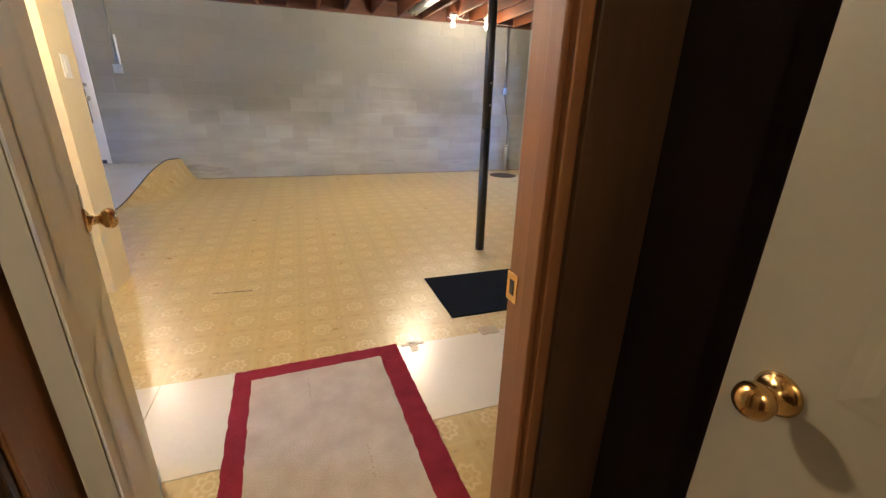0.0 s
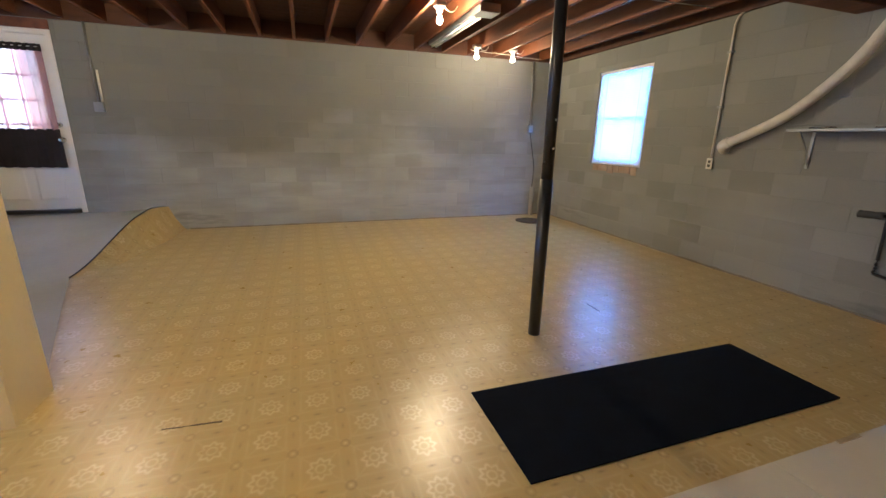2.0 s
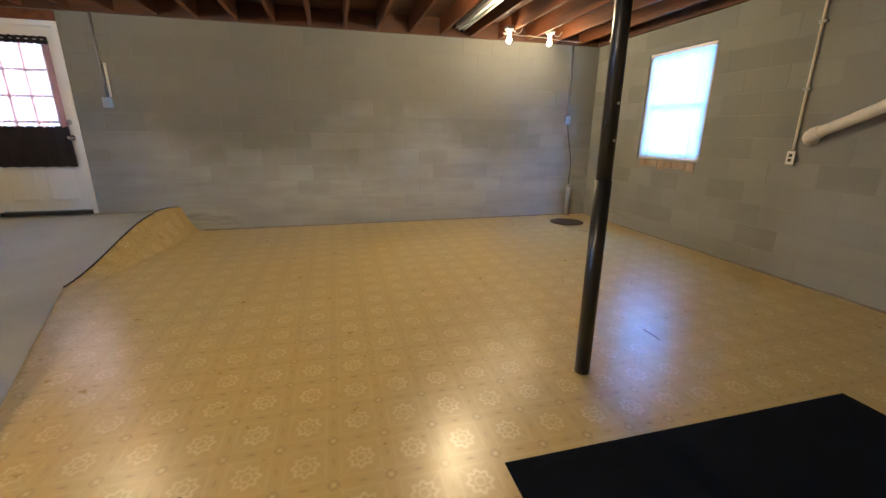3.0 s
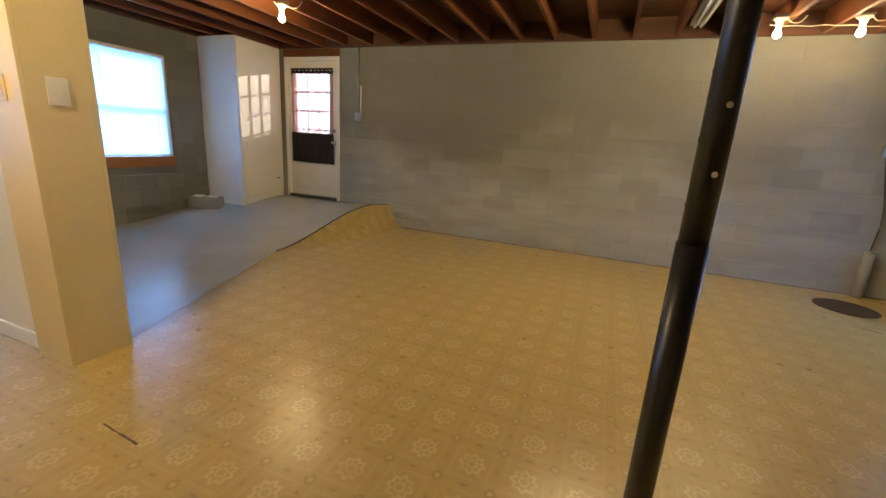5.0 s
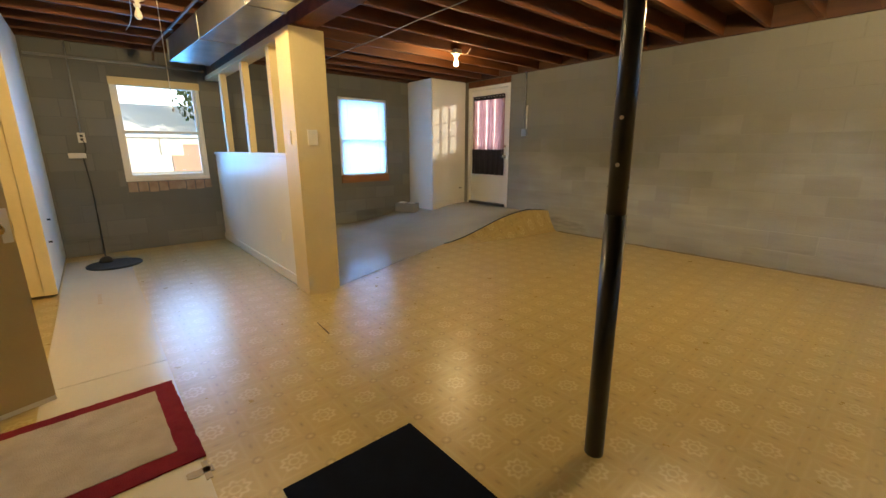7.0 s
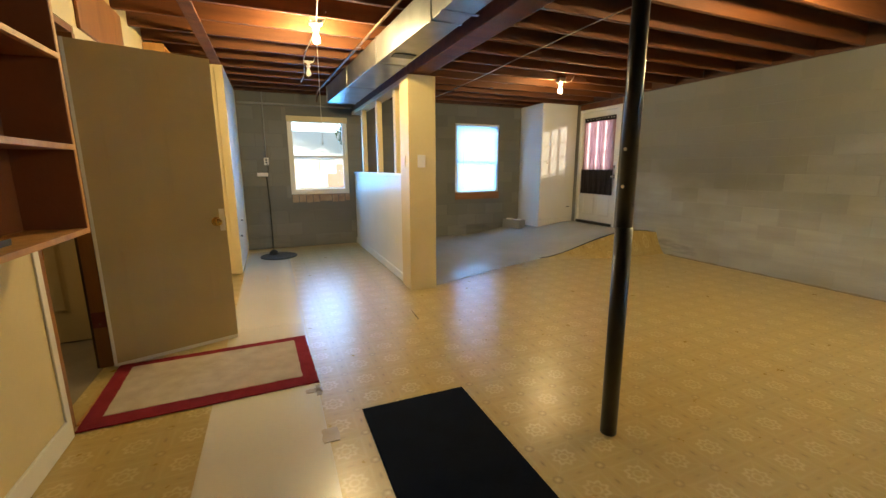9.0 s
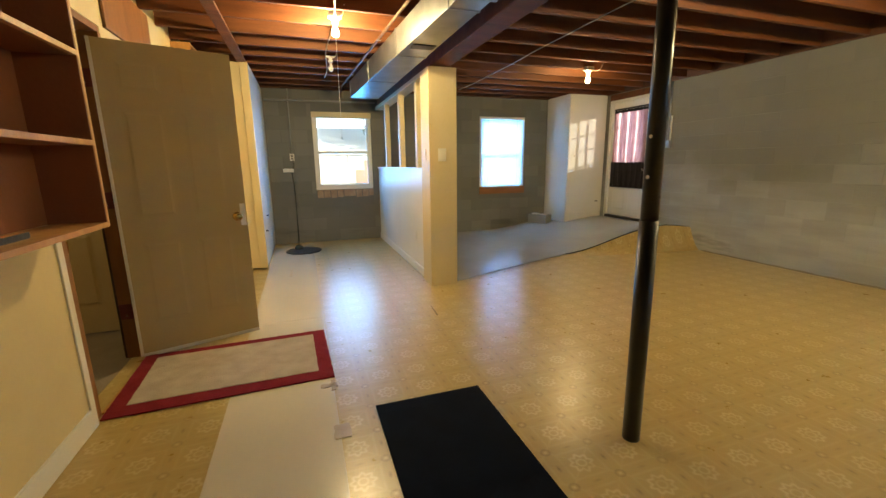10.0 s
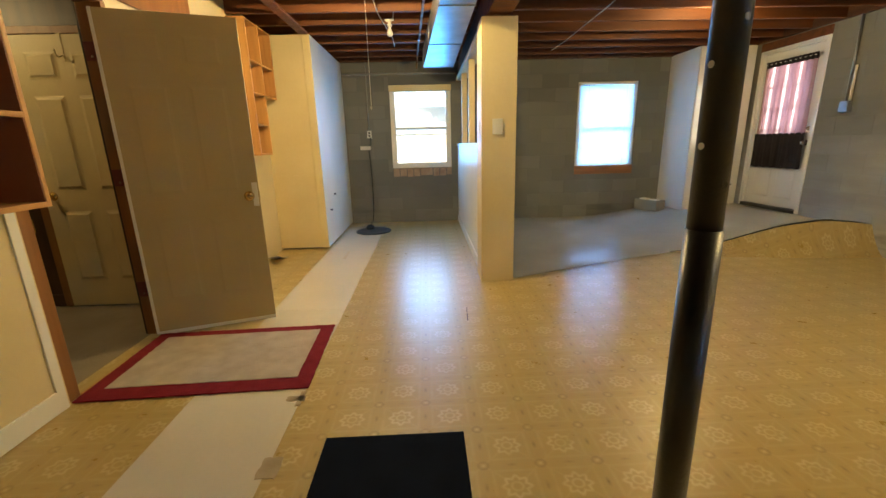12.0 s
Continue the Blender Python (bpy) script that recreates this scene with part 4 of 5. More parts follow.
tagged(part("loose_flap", own, M_PALE, smooth=False), "loose pale corner of floor sheet curling up", "floor flap")

# ---- cabinet, closet, cubby, block ----
cab = thing("tall_cabinet", (-5.35, 3.5, 0.27), "tall glossy white cabinet beside the outside door", "cabinet")
part("body", box(-5.765, -5.075, 3.19, 3.985, 0.10, 2.447, bevel=0.004), M_GLOSS, cab)
part("door", box(-5.073, -5.055, 3.195, 3.98, 0.33, 2.44, bevel=0.003), M_GLOSS, cab)
part("kick_board", box(-5.073, -5.062, 3.195, 3.98, 0.16, 0.322, bevel=0.002), M_GLOSS, cab)
part("latch", box(-5.055, -5.042, 3.83, 3.89, 0.54, 0.555, bevel=0.002), M_BLACKPL, cab)
part("pull", lathe([(0, 0), (0.008, 0), (0.006, 0.012), (0.012, 0.02), (0, 0.024)], pose(-5.055, 3.32, 1.38, 0, 90, 0), 12), M_BRASS, cab, smooth=True)

clo = thing("closet", (-4.9, -2.1, 0), "cream painted built-in closet with plain sides", "closet")
part("side_panel", box(-4.125, -4.10, SOUTH + 0.001, -1.885, 0.02, 2.43, bevel=0.002), M_CREAM, clo)
part("corner_trim", box(-4.10, -4.085, -1.95, -1.862, 0.02, 2.43, bevel=0.003), M_CREAM, clo)
part("front_panel", box(WEST + 0.002, -4.10, -1.885, -1.864, 0.02, 2.43, bevel=0.002), M_WHITE, clo, "white painted front panel")
part("rail", box(-4.098, -4.09, SOUTH + 0.002, -1.952, 0.90, 0.908), M_CREAM, clo)
part("top", box(WEST + 0.002, -4.126, SOUTH + 0.001, -1.887, 2.41, 2.43), M_CREAM, clo)
for x, z in ((-4.35, 0.45), (-4.62, 0.62)):
    part("knob", lathe([(0, 0), (0.01, 0), (0.007, 0.012), (0.014, 0.022), (0, 0.026)], pose(x, -1.864, z, -90, 0, 0), 12), M_BLACKPL, clo, smooth=True)

cub = thing("cubby_shelf", (-3.75, -2.37, 1.15), "open pine cubby shelf on the wall", "shelf")
for x in (-4.05, -3.72, -3.42):
    part("upright", box(x - 0.01, x + 0.01, SOUTH + 0.001, -2.28, 1.75 if x < -4 else 1.16, 2.43, bevel=0.002), M_PINE, cub)
for z, x0 in ((1.16, -3.71), (1.45, -3.71), (1.75, -4.04), (2.05, -4.04), (2.41, -4.04)):
    part("shelf", box(x0, -3.431, SOUTH + 0.001, -2.285, z, z + 0.018, bevel=0.002), M_PINE, cub)
part("back", box(-4.04, -3.431, SOUTH + 0.001, SOUTH + 0.008, 1.77, 2.41), M_PINE, cub)

blk = thing("concrete_block", (-5.50, 2.93, 0.12), "grey hollow concrete block against the wall", "concrete block")
M_B = pose(-5.50, 2.93, ramp_z(0, 2.93) + 0.088, 0, 0, 24) @ Matrix.Diagonal((1, 1, 0.8, 1))
shell = None
for d in ((-0.2, 0.2, -0.1, -0.07, -0.1, 0.1), (-0.2, 0.2, 0.07, 0.1, -0.1, 0.1), (-0.2, -0.17, -0.07, 0.07, -0.1, 0.1), (0.17, 0.2, -0.07, 0.07, -0.1, 0.1), (-0.016, 0.016, -0.07, 0.07, -0.1, 0.1)):
    shell = box(*d, bevel=0.004, bm=shell)
part("shell", to_world(shell, M_B), M_EASTBLOCK, blk, "rough grey concrete")
part("scrap", to_world(box(-0.15, -0.03, -0.05, 0.05, 0.085, 0.120, bevel=0.004), M_B), M_PLASTIC, blk, "pale scraps lying in the cores")
part("scrap", to_world(box(0.03, 0.15, -0.06, 0.04, 0.080, 0.114, bevel=0.004), M_B), M_PLASTIC, blk)

# ---- shelf unit beside the doorway ----
SX0, SX1, SF = -0.935, 0.9, -2.225
sh = thing("shelf_unit", (-0.1, -2.35, 1.03), "brown wall shelf unit with pine front edges", "shelf")
part("side", box(SX0, SX0 + 0.02, SOUTH + 0.001, SF, 1.01, 2.44, bevel=0.0015), M_PINE, sh, "knotty pine side board")
part("side", box(SX1 - 0.02, SX1, SOUTH + 0.001, SF, 1.01, 2.44, bevel=0.0015), M_PINE, sh)
part("lining", box(SX0 + 0.0205, SX0 + 0.026, SOUTH + 0.009, SF - 0.002, 1.033, 2.44), M_SHELFBACK, sh, "dark brown lining")
part("back", box(SX0 + 0.02, SX1 - 0.02, SOUTH + 0.001, SOUTH + 0.008, 1.033, 2.44), M_SHELFBACK, sh, "dark brown back board")
for z in (1.01, 1.37, 1.735, 2.10):
    s = part("shelf", box(SX0 + 0.027, SX1 - 0.021, SOUTH + 0.009, SF - 0.021, z, z + 0.022, bevel=0.001), M_SHELFBACK if z > 1.1 else M_PINE, sh)
    part("front_edge", box(SX0 + 0.0205, SX1 - 0.0205, SF - 0.0205, SF + 0.001, z, z + 0.023, bevel=0.0015), M_PINE, s, "pale pine front edge")
knot = lathe([(0, 0), (0.009, 0), (0.007, 0.0005), (0, 0.0005)], pose(SX0 - 0.0002, -2.362, 1.088, 0, -90, 0) @ Matrix.Diagonal((2.5, 1, 1, 1)), 18)
part("knot", knot, M_KNOT, sh, "brown oval knot")
for z in (1.05, 1.62, 2.2):
    for y in (-2.28, -2.40):
        part("nail", rod((SX0 - 0.001, y, z), (SX0 + 0.002, y, z), 0.0035, seg=8), M_BLACKPL, sh)
tray = thing("small_tray", (-0.35, -2.36, 1.032), "small black tray on the shelf", "tray")
part("base", box(-0.5, -0.28, -2.42, -2.30, 1.0325, 1.038, bevel=0.002), M_BLACKPL, tray)
part("rim", box(-0.5, -0.28, -2.305, -2.30, 1.038, 1.055, bevel=0.001), M_BLACKPL, tray)

# ---- duct, pipes, joist clutter ----
duct = thing("air_duct", (-1, -0.4, 2.22), "galvanised steel rectangular air duct under the joists", "duct")
xs = [-4.95, -3.7, -2.5, -1.3, -0.1, 1.1, EAST - 0.002]


def duct_south(x):
    """The duct widens a little towards its closed west end."""
    if x < -1.3:
        return -0.43 - 0.19 * (-1.3 - x) / 3.65
    return -0.43


def duct_piece(a, b, grow):
    own = box(a, b, 0, 1, 2.22 - grow, 2.44 + grow, bevel=0)
    for v in own.verts:
        v.co.y = -0.22 + grow if v.co.y > 0.5 else duct_south(v.co.x) - grow
    bmesh.ops.bevel(own, geom=own.edges[:], offset=0.003, segments=2, affect="EDGES", profile=0.5)
    return own


for a, b in zip(xs, xs[1:]):
    part("section", duct_piece(a + 0.002, b - 0.002, 0.0), M_GALV, duct)
    part("cleat", duct_piece(a - 0.012, a + 0.012, 0.006), M_GALV, duct)
part("register_slot", box(-2.22, -2.10, -0.44, -0.25, 2.213, 2.2195), M_BLACKPL, duct, "dark open slot under the duct")
part("hanger", box(-1.1, -1.07, -0.45, -0.20, 2.208, 2.2125), M_GALV, duct)
gp = thing("water_pipe", (-2.5, -0.60, 2.42), "dark old water pipe running beside the duct", "pipe")
part("run", rod((-5.15, -0.695, 2.432), (-0.2, -0.47, 2.432), 0.012, seg=12), M_PIPE, gp, smooth=True)
part("bend", tube([(-5.15, -0.695, 2.432), (-5.3, -0.70, 2.43), (-5.40, -0.71, 2.38), (-5.41, -0.72, 2.28)], 0.012), M_PIPE, gp, smooth=True)
for px in (-4.4, -2.8, -1.2):
    py = -0.695 + 0.225 * (px + 5.15) / 4.95
    part("strap", box(px - 0.012, px + 0.012, py - 0.022, py + 0.022, 2.416, 2.4195, bevel=0.0008), M_GALV, gp)
br = thing("wood_brace", (-3.1, -1.92, 2.41), "rough board nailed across the joists", "board")
part("board", box(-4.08, -1.9, -1.965, -1.875, 2.425, 2.449, bevel=0.003), M_JOIST, br)


def bulb_fixture(x, y, z, lit=True, chain=0.0):
    """A porcelain holder on a joist with a bare bulb below it."""
    f = thing("bare_bulb", (x, y, z), "bare glowing bulb in a white porcelain holder" if lit else "small unlit bulb in a white holder", "light bulb", "bare bulbs")
    part("holder", lathe([(0, 0.09), (0.055, 0.09), (0.055, 0.078), (0.03, 0.065), (0.024, 0.03), (0.0, 0.03)], pose(x, y, z), 20), M_PLASTIC, f, "white porcelain holder", True)
    b = part("bulb", lathe([(0, -0.068), (0.014, -0.066), (0.026, -0.054), (0.030, -0.038), (0.027, -0.022), (0.016, 0.006), (0.013, 0.029), (0, 0.03)], pose(x, y, z), 20), M_BULB if lit else M_WHITE, f, smooth=True)
    b.visible_shadow = not lit
    part("mount", box(x - 0.05, x + 0.05, y - 0.05, y + 0.05, z + 0.0905, max(z + 0.0925, JOIST_Z + 0.03)), M_GALV, f)
    if chain:
        part("pull_cord", rod((x + 0.02, y, z + 0.04), (x + 0.024, y, z - chain), 0.0028, seg=6), M_PLASTIC, f)
        part("cord_end", lathe([(0, 0), (0.006, 0.004), (0.008, 0.02), (0, 0.03)], pose(x + 0.024, y, z - chain - 0.03), 10), M_PLASTIC, f, smooth=True)
    part("cable", tube([(x + 0.05, y, z + 0.085), (x + 0.10, y + 0.03, z + 0.06), (x + 0.16, y + 0.05, z + 0.07), (x + 0.2, y + 0.06, z + 0.12)], 0.005, 8), M_CORD, f, "loose pale cable", True)


for bx, by, bz in BULBS:
    bulb_fixture(bx, by, bz, True, 0.85 if by < 0 else 0.0)
bulb_fixture(-3.845, -0.96, 2.40, False)

# unlit strip light between two joists
sl = thing("strip_light", (0.35, 2.6, 2.43), "unlit grey metal strip light between joists", "strip light")
part("channel", box(0.255, 0.375, 1.95, 3.45, 2.42, 2.47, bevel=0.006), M_GALV, sl)
part("end_box", box(0.25, 0.46, 1.74, 1.95, 2.40, 2.48, bevel=0.006), M_GALV, sl)
for x in (0.29, 0.34):
    part("lamp_holder", box(x - 0.012, x + 0.012, 1.96, 1.985, 2.385, 2.42, bevel=0.003), M_PLASTIC, sl)
    part("tube", rod((x, 1.985, 2.40), (x, 3.40, 2.40), 0.012, seg=14), M_WHITE, sl, "unlit glass tube", True)

# wire along the joists
for k, (x0, y0, x1, y1) in enumerate(((-5.2, 1.15, 2.2, 1.0), (-4.8, -0.98, -1.6, -1.06), (0.9, 3.58, 2.15, 3.8))):
    pts = [(x0 + (x1 - x0) * i / 12, y0 + (y1 - y0) * i / 12 + 0.02 * math.sin(i * 0.9), JOIST_Z - 0.008 - 0.006 * (i % 2)) for i in range(13)]
    tagged(part("electric_cable", tube(pts, 0.0045, 8, steps=4), M_CORD, smooth=True), "pale electric cable stapled across the joists", "cable", "joist cables")


def conduit(name, label, pts, r, mat, boxes=(), straps=()):
    c = thing(name, pts[-1], label, "conduit")
    for a, b in zip(pts, pts[1:]):
        part("pipe", rod(a, b, r, seg=12), mat, c, smooth=True)
    for d in boxes:
        part("box", box(*d, bevel=0.003), M_GALV, c, "small metal box")
    return c


conduit("wall_conduit", "grey conduit and box on the block wall", [(-3.66, NORTH - 0.025, 2.46), (-3.655, NORTH - 0.025, 1.58)], 0.011, M_GALV, [(-3.70, -3.60, NORTH - 0.05, NORTH - 0.001, 1.47, 1.58)])
conduit("short_conduit", "short pale pipe rising from the box", [(-3.615, NORTH - 0.025, 1.94), (-3.615, NORTH - 0.025, 1.582)], 0.013, M_PLASTIC)
conduit("wall_conduit", "grey conduit with outlet near the corner", [(2.14, NORTH - 0.025, 2.46), (2.16, NORTH - 0.025, 1.48)], 0.011, M_GALV, [(2.12, 2.20, NORTH - 0.05, NORTH - 0.001, 1.37, 1.48)])
part_c = thing("hanging_cable", (2.2, NORTH - 0.03, 0.5), "thin dark cable hanging down the wall", "cable")
part("run", tube([(2.16, NORTH - 0.03, 1.37), (2.22, NORTH - 0.03, 1.1), (2.28, NORTH - 0.03, 0.8), (2.27, NORTH - 0.03, 0.47)], 0.006, 8), M_BLACKPL, part_c, smooth=True)
stub = thing("pipe_stub", (2.25, NORTH - 0.06, 0), "grey capped pipe stub in the corner", "pipe")
part("pipe", rod((2.26, NORTH - 0.065, 0), (2.26, NORTH - 0.065, 0.45), 0.042, seg=20), M_MORTAR, stub, smooth=True)
part("cap", rod((2.26, NORTH - 0.065, 0.45), (2.26, NORTH - 0.065, 0.475), 0.046, seg=20), M_MORTAR, stub)
ch = thing("wall_conduit", (EAST, 1.02, 1.1), "pale conduit down the wall to an outlet", "conduit")
part("pipe", tube([(EAST - 0.02, 0.86, 2.46), (EAST - 0.02, 0.98, 2.44), (EAST - 0.02, 1.03, 2.35), (EAST - 0.02, 1.03, 2.2), (EAST - 0.02, 1.02, 1.12)], 0.011, 10), M_FOAM, ch, smooth=True)
for z in (2.1, 1.6):
    part("strap", box(EAST - 0.033, EAST - 0.001, 0.995, 1.055, z, z + 0.018, bevel=0.002), M_GALV, ch)
plate("wall_outlet", "white double outlet on the block wall", pose(EAST - 0.03, 1.02, 1.055, 0, 0, -90), M_PLASTIC, False, 0.065, 0.11)

wp = thing("wrapped_pipe", (EAST - 0.05, 0.88, 1.24), "pale wrapped drain pipe sloping along the wall", "pipe")
part("pipe", tube([(EAST - 0.07, 0.82, 1.27), (EAST - 0.07, 0.62, 1.36), (EAST - 0.08, 0.35, 1.50), (EAST - 0.09, 0.12, 1.69), (EAST - 0.11, -0.08, 1.90), (EAST - 0.14, -0.24, 2.14), (EAST - 0.15, -0.33, 2.30)], 0.043, 16, 0.03), M_FOAM, wp, smooth=True)
part("elbow", tube([(EAST - 0.002, 0.90, 1.20), (EAST - 0.04, 0.895, 1.22), (EAST - 0.07, 0.87, 1.245), (EAST - 0.07, 0.82, 1.27)], 0.052, 16, 0.02), M_FOAM, wp, smooth=True)

ws = thing("wall_shelf", (EAST - 0.1, -0.4, 1.36), "narrow grey wall shelf on metal brackets", "shelf")
part("board", box(EAST - 0.20, EAST - 0.001, -1.5, 0.26, 1.365, 1.385, bevel=0.002), M_GALV, ws)
for y in (0.16, -0.44, -1.04):
    b = part("bracket", box(EAST - 0.012, EAST - 0.001, y - 0.012, y + 0.012, 1.07, 1.364, bevel=0.002), M_GALV, ws)
    part("brace", tube([(EAST - 0.012, y, 1.10), (EAST - 0.06, y, 1.22), (EAST - 0.18, y, 1.358)], 0.006, 8), M_GALV, b, smooth=True)
for y, l, mat in ((0.05, 0.16, M_CHROME), (-0.35, 0.14, M_BLACKPL), (-0.75, 0.2, M_CHROME)):
    tl = thing("hand_tool", (EAST - 0.1, y, 1.386), "small metal tool lying on the wall shelf", "tool")
    part("shank", rod((EAST - 0.14, y + l / 2, 1.392), (EAST - 0.11, y - l * 0.1, 1.392), 0.006, seg=10), M_CHROME, tl, smooth=True)
    part("handle", rod((EAST - 0.11, y - l * 0.1, 1.396), (EAST - 0.09, y - l / 2, 1.396), 0.010, seg=10), mat, tl, smooth=True)

gb = thing("grip_bar", (EAST, -0.9, 0.79), "steel bar with a black rubber grip on the wall", "bar")
part("bar", rod((EAST - 0.2, -0.5, 0.795), (EAST - 0.2, -1.3, 0.80), 0.012, seg=14), M_CHROME, gb, smooth=True)
part("grip", tube([(EAST - 0.2, -0.36, 0.79), (EAST - 0.2, -0.38, 0.79), (EAST - 0.2, -0.50, 0.794)], 0.026, 14, 0.05), M_BLACKPL, gb, "black rubber grip", True)
part("bracket", rod((EAST - 0.2, -1.2, 0.80), (EAST - 0.001, -1.2, 0.80), 0.014, seg=14), M_STEEL, gb, smooth=True)
dk = thing("dark_conduit", (EAST, -0.45, 0.34), "thin dark pipe bent along the block wall", "conduit")
part("pipe", tube([(EAST - 0.02, -0.95, 1.24), (EAST - 0.02, -0.48, 1.24), (EAST - 0.02, -0.42, 1.22), (EAST - 0.02, -0.425, 1.1), (EAST - 0.02, -0.455, 0.5), (EAST - 0.02, -0.46, 0.38), (EAST - 0.02, -0.52, 0.335), (EAST - 0.02, -1.2, 0.33)], 0.011, 10), M_STEEL, dk, smooth=True)

# sump: lid, pipe, plug
sp = thing("sump_lid", (-5.05, -1.43, 0), "round black sump lid set in the floor", "sump lid")
part("lid", lathe([(0, 0.0), (0.255, 0.0), (0.255, 0.012), (0.24, 0.016), (0.235, 0.012), (0, 0.012)], pose(-5.05, -1.43, 0.004), 40), M_BLACKPL, sp)
part("hub", lathe([(0, 0), (0.07, 0), (0.055, 0.04), (0.03, 0.06), (0, 0.06)], pose(-5.20, -1.50, 0.016), 18), M_BLACKPL, sp, smooth=True)
part("cord", tube([(-5.20, -1.50, 0.05), (-5.36, -1.50, 0.06), (-5.6, -1.50, 0.10), (-5.735, -1.50, 0.35), (-5.745, -1.50, 0.8), (-5.745, -1.52, 1.17)], 0.008, 8), M_BLACKPL, sp, "black pump cord", True)
plate("wall_outlet", "white outlet beside the clear window", pose(WEST + 0.004, -1.50, 1.40, 0, 0, 90), M_PLASTIC, False)
pg = thing("pump_plug", (WEST, -1.56, 1.19), "white pump switch box plugged in", "plug")
part("body", box(WEST + 0.003, WEST + 0.05, -1.65, -1.49, 1.165, 1.225, bevel=0.008), M_PLASTIC, pg)
part("cord", tube([(WEST + 0.03, -1.5, 1.22), (WEST + 0.04, -1.48, 1.28), (WEST + 0.02, -1.49, 1.36)], 0.006, 8), M_BLACKPL, pg, smooth=True)
conduit("wall_conduit", "thin grey conduit above the outlet", [(WEST + 0.02, -1.49, 2.45), (WEST + 0.02, -1.50, 1.455)], 0.009, M_MORTAR)
conduit("wall_pipe", "grey painted pipe along the wall top", [(WEST + 0.03, -1.84, 2.27), (WEST + 0.03, -0.14, 2.27)], 0.016, M_MORTAR)
dr = thing("floor_drain", (1.98, 3.45, 0), "rusty brown floor drain cover", "drain")
part("rim", lathe([(0, 0.0), (0.235, 0.0), (0.235, 0.006), (0.2, 0.010), (0, 0.010)], pose(1.98, 3.45, 0.002), 36), M_IRON, dr)
for i in range(7):
    y = 3.45 + (i - 3) * 0.05
    w = math.sqrt(max(0, 0.19 ** 2 - (y - 3.45) ** 2))
    part("slot", box(1.98 - w, 1.98 + w, y - 0.008, y + 0.008, 0.0115, 0.0135), M_BLACKPL, dr)

# pale mortar fillet at the foot of the block walls
for name, pts in (("baseboard_north", [(-2.9 + 5.5 * i / 30, NORTH - 0.005 - 0.012 * abs(math.sin(i * 1.7)), 0.0) for i in range(31)]),
                  ("baseboard_east", [(EAST - 0.005 - 0.012 * abs(math.sin(i * 2.3)), SOUTH + 6.4 * i / 34, 0.0) for i in range(35)])):
    structure(name, tube(pts, 0.014, 6, 0.3, steps=2), M_CONC, "crumbling pale mortar fillet at the wall's foot", "baseboard", True)

# ---- outdoors ----
structure("ground", box(-150, 150, -150, 150, -0.35, -0.11), M_GRASS, "green lawn round the house", "ground")
structure("road", box(-40, -7.5, -9, 4, -0.2, -0.10), M_DRIVE, "pale concrete driveway beside the lawn", "driveway")


def far_house(x, y, w, d, h):
    t = thing("house", (x, y, -0.1), "white sided house with a brick front", "house")
    part("wall", box(x - d, x, y - w / 2, y + w / 2, -0.1, h), M_SIDING, t)
    part("brick_front", box(x, x + 0.05, y + w * 0.12, y + w * 0.5, -0.1, 1.6), M_BRICK, t)
    own = bmesh.new()
    a = [own.verts.new(p) for p in ((x - d - 0.4, y - w / 2 - 0.4, h), (x + 0.4, y - w / 2 - 0.4, h), (x + 0.4, y + w / 2 + 0.4, h), (x - d - 0.4, y + w / 2 + 0.4, h), (x - d / 2, y - w / 2 - 0.4, h + 2.2), (x - d / 2, y + w / 2 + 0.4, h + 2.2))]
    for f in ((0, 1, 4), (1, 2, 5, 4), (2, 3, 5), (3, 0, 4, 5), (0, 3, 2, 1)):
        own.faces.new([a[i] for i in f])
    part("roof", own, M_SIDING, t)
    for k in range(4):
        yy = y - w / 2 + w * (k + 0.5) / 4
        if k == 1:
            part("door", box(x, x + 0.06, yy - 0.5, yy + 0.5, 0, 2.1), M_WHITE, t)
            continue
        wi = part("window", box(x, x + 0.07, yy - 0.6, yy + 0.6, 0.9, 2.2), M_WHITE, t)
        part("pane", box(x + 0.071, x + 0.08, yy - 0.5, yy + 0.5, 1.0, 2.1), M_FARPANE, wi)


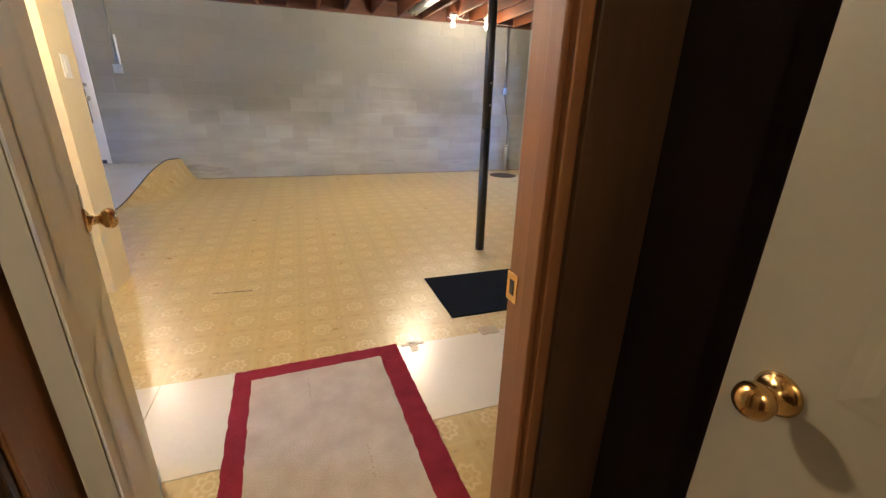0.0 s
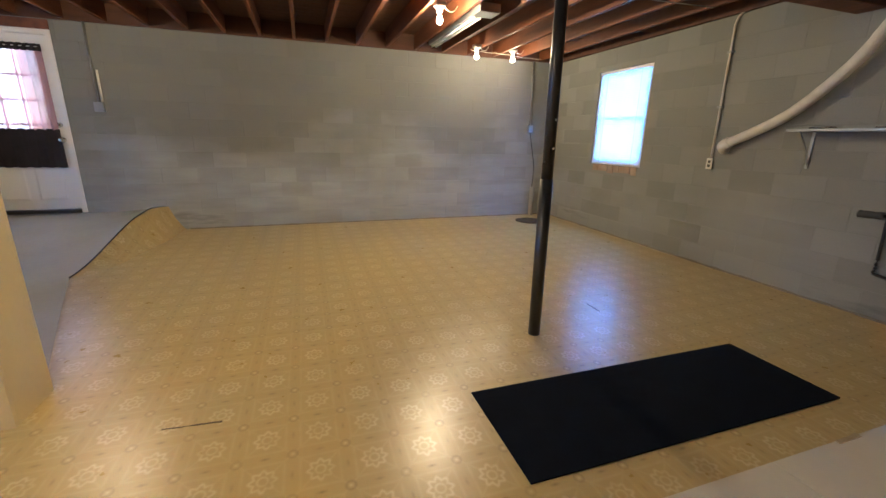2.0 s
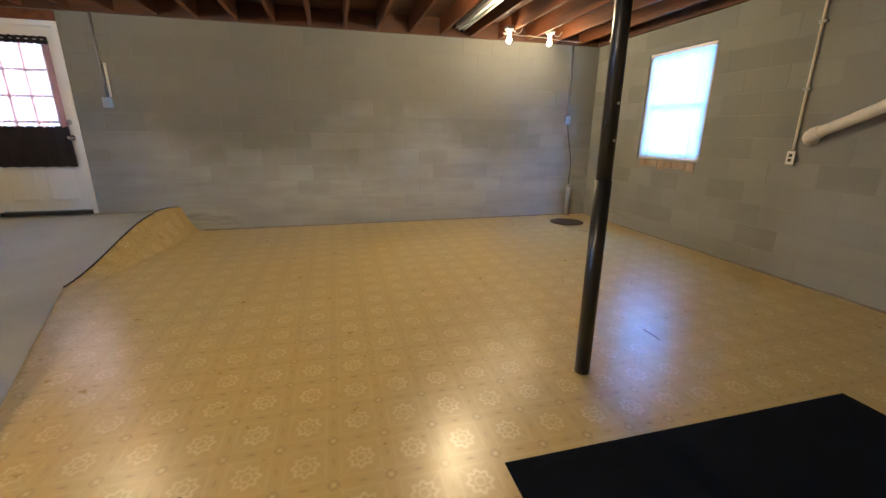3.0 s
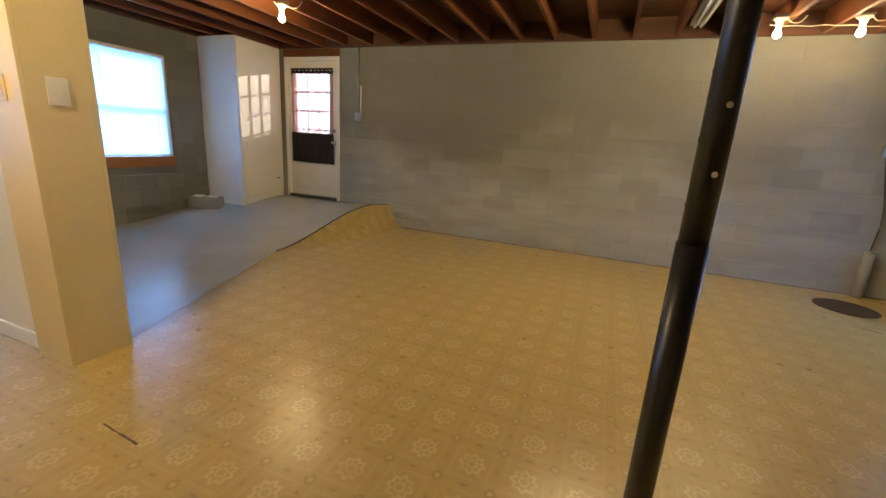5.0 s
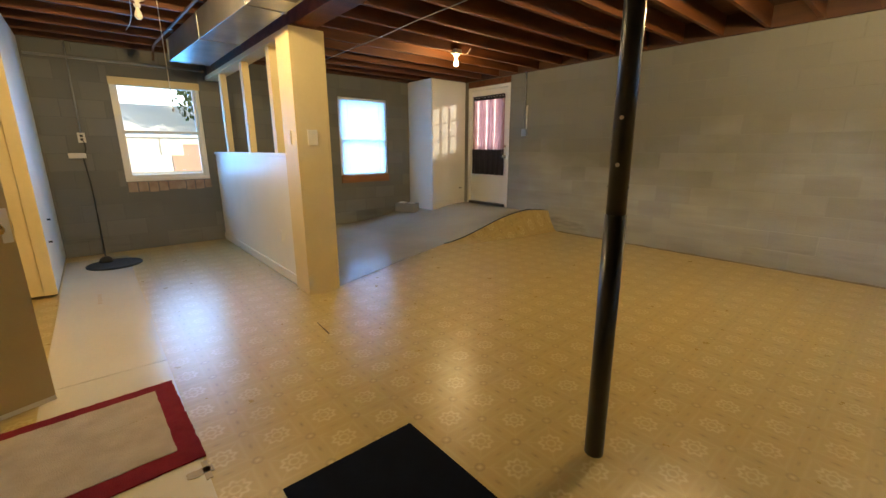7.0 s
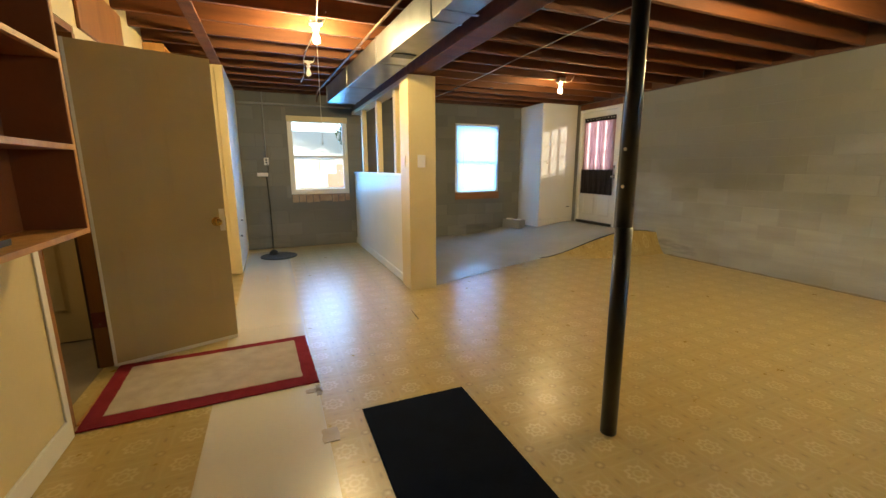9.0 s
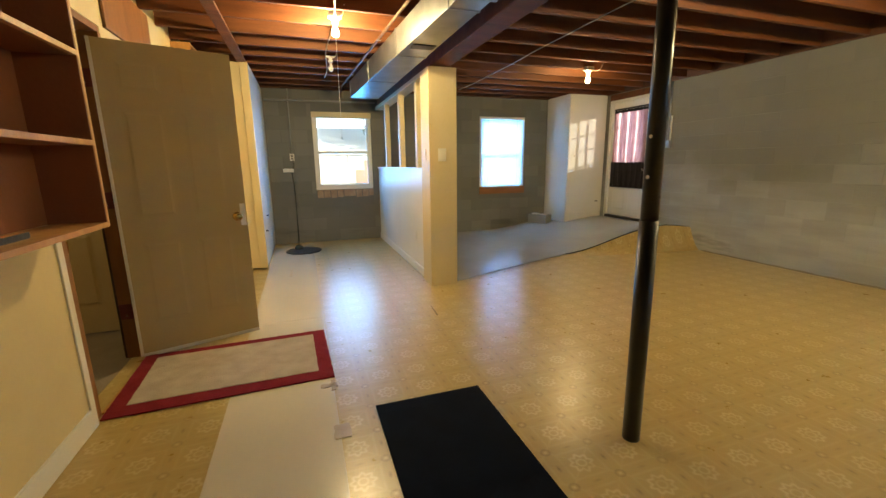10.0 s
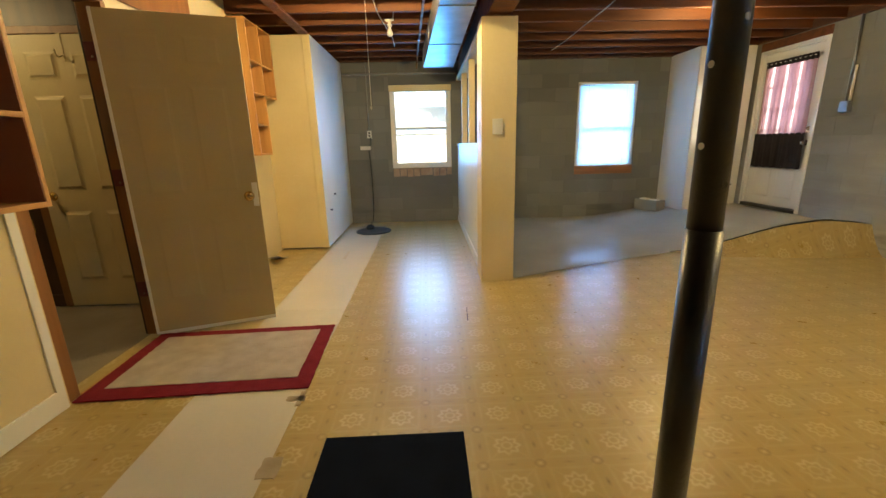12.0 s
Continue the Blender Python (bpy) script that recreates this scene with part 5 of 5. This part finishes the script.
def tree(x, y, h, r, seed):
    rnd = random.Random(seed)
    t = thing("tree", (x, y, -0.1), "leafy green tree on the lawn", "tree")
    tr = rod((x, y, -0.1), (x + 0.1, y, h * 0.55), 0.22, 0.12, 12)
    for k in range(7):
        a, z0 = k * 2.4, h * (0.35 + 0.03 * k)
        rod((x, y, z0), (x + r * 0.6 * math.cos(a), y + r * 0.6 * math.sin(a), z0 + h * 0.28), 0.07, 0.02, 8, bm=tr)
    part("trunk", tr, M_BARK, t)
    verts, faces = [], []
    for _ in range(2600):
        u = Vector((rnd.gauss(0, 1), rnd.gauss(0, 1), rnd.gauss(0, 1))).normalized() * (rnd.random() ** 0.4)
        lump = 1 + 0.35 * noise.noise(u * 2.2 + Vector((seed, 0, 0)))
        c = Vector((x + u.x * r * lump, y + u.y * r * lump, h * 0.68 + u.z * h * 0.34 * lump))
        e = Euler((rnd.uniform(0, 6), rnd.uniform(0, 6), rnd.uniform(0, 6))).to_matrix()
        s = rnd.uniform(0.1, 0.22)
        n0 = len(verts)
        verts += [c + e @ Vector(p) * s for p in ((-1, 0, 0), (0, -0.5, 0.1), (1, 0, 0), (0, 0.5, 0.1))]
        faces.append((n0, n0 + 1, n0 + 2, n0 + 3))
    me = bpy.data.meshes.new("crown")
    me.from_pydata([tuple(v) for v in verts], [], faces)
    me.materials.append(M_LEAF)
    cr = new("crown", me)
    cr.parent = t
    cr.matrix_basis = t.matrix_basis.inverted()


far_house(-31, 1.5, 9, 6, 2.0)
tree(-22, -6.2, 6.0, 2.0, 3)
tree(-30, 5.5, 7, 2.4, 4)
# Unseen east tree, added only to keep the sun off the blind.
tree(6.1, 5.9, 4.4, 1.9, 6)
own = bmesh.new()
q = [own.verts.new(p) for p in ((-60, -120, -0.2), (-60, 120, -0.2), (-60, 120, 70), (-60, -120, 70))]
own.faces.new(q)
structure("backdrop", own, M_HAZE, "bright hazy distance beyond the garden", "backdrop")

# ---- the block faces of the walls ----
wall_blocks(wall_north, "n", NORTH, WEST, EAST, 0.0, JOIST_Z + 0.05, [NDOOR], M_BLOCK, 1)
wall_blocks(wall_west, "w", WEST, SOUTH, NORTH, 0.0, JOIST_Z + 0.05, [(WIN_W1[0], WIN_W1[1], WIN_W1[2] - 0.14, WIN_W1[3]), (WIN_W2[0], WIN_W2[1], WIN_W2[2] - 0.02, WIN_W2[3])], M_BAREBLOCK, 2)
wall_blocks(wall_east, "e", EAST, SOUTH, NORTH, 0.0, JOIST_Z + 0.05, [(WIN_E[0], WIN_E[1], WIN_E[2] - 0.11, WIN_E[3])], M_EASTBLOCK, 3)
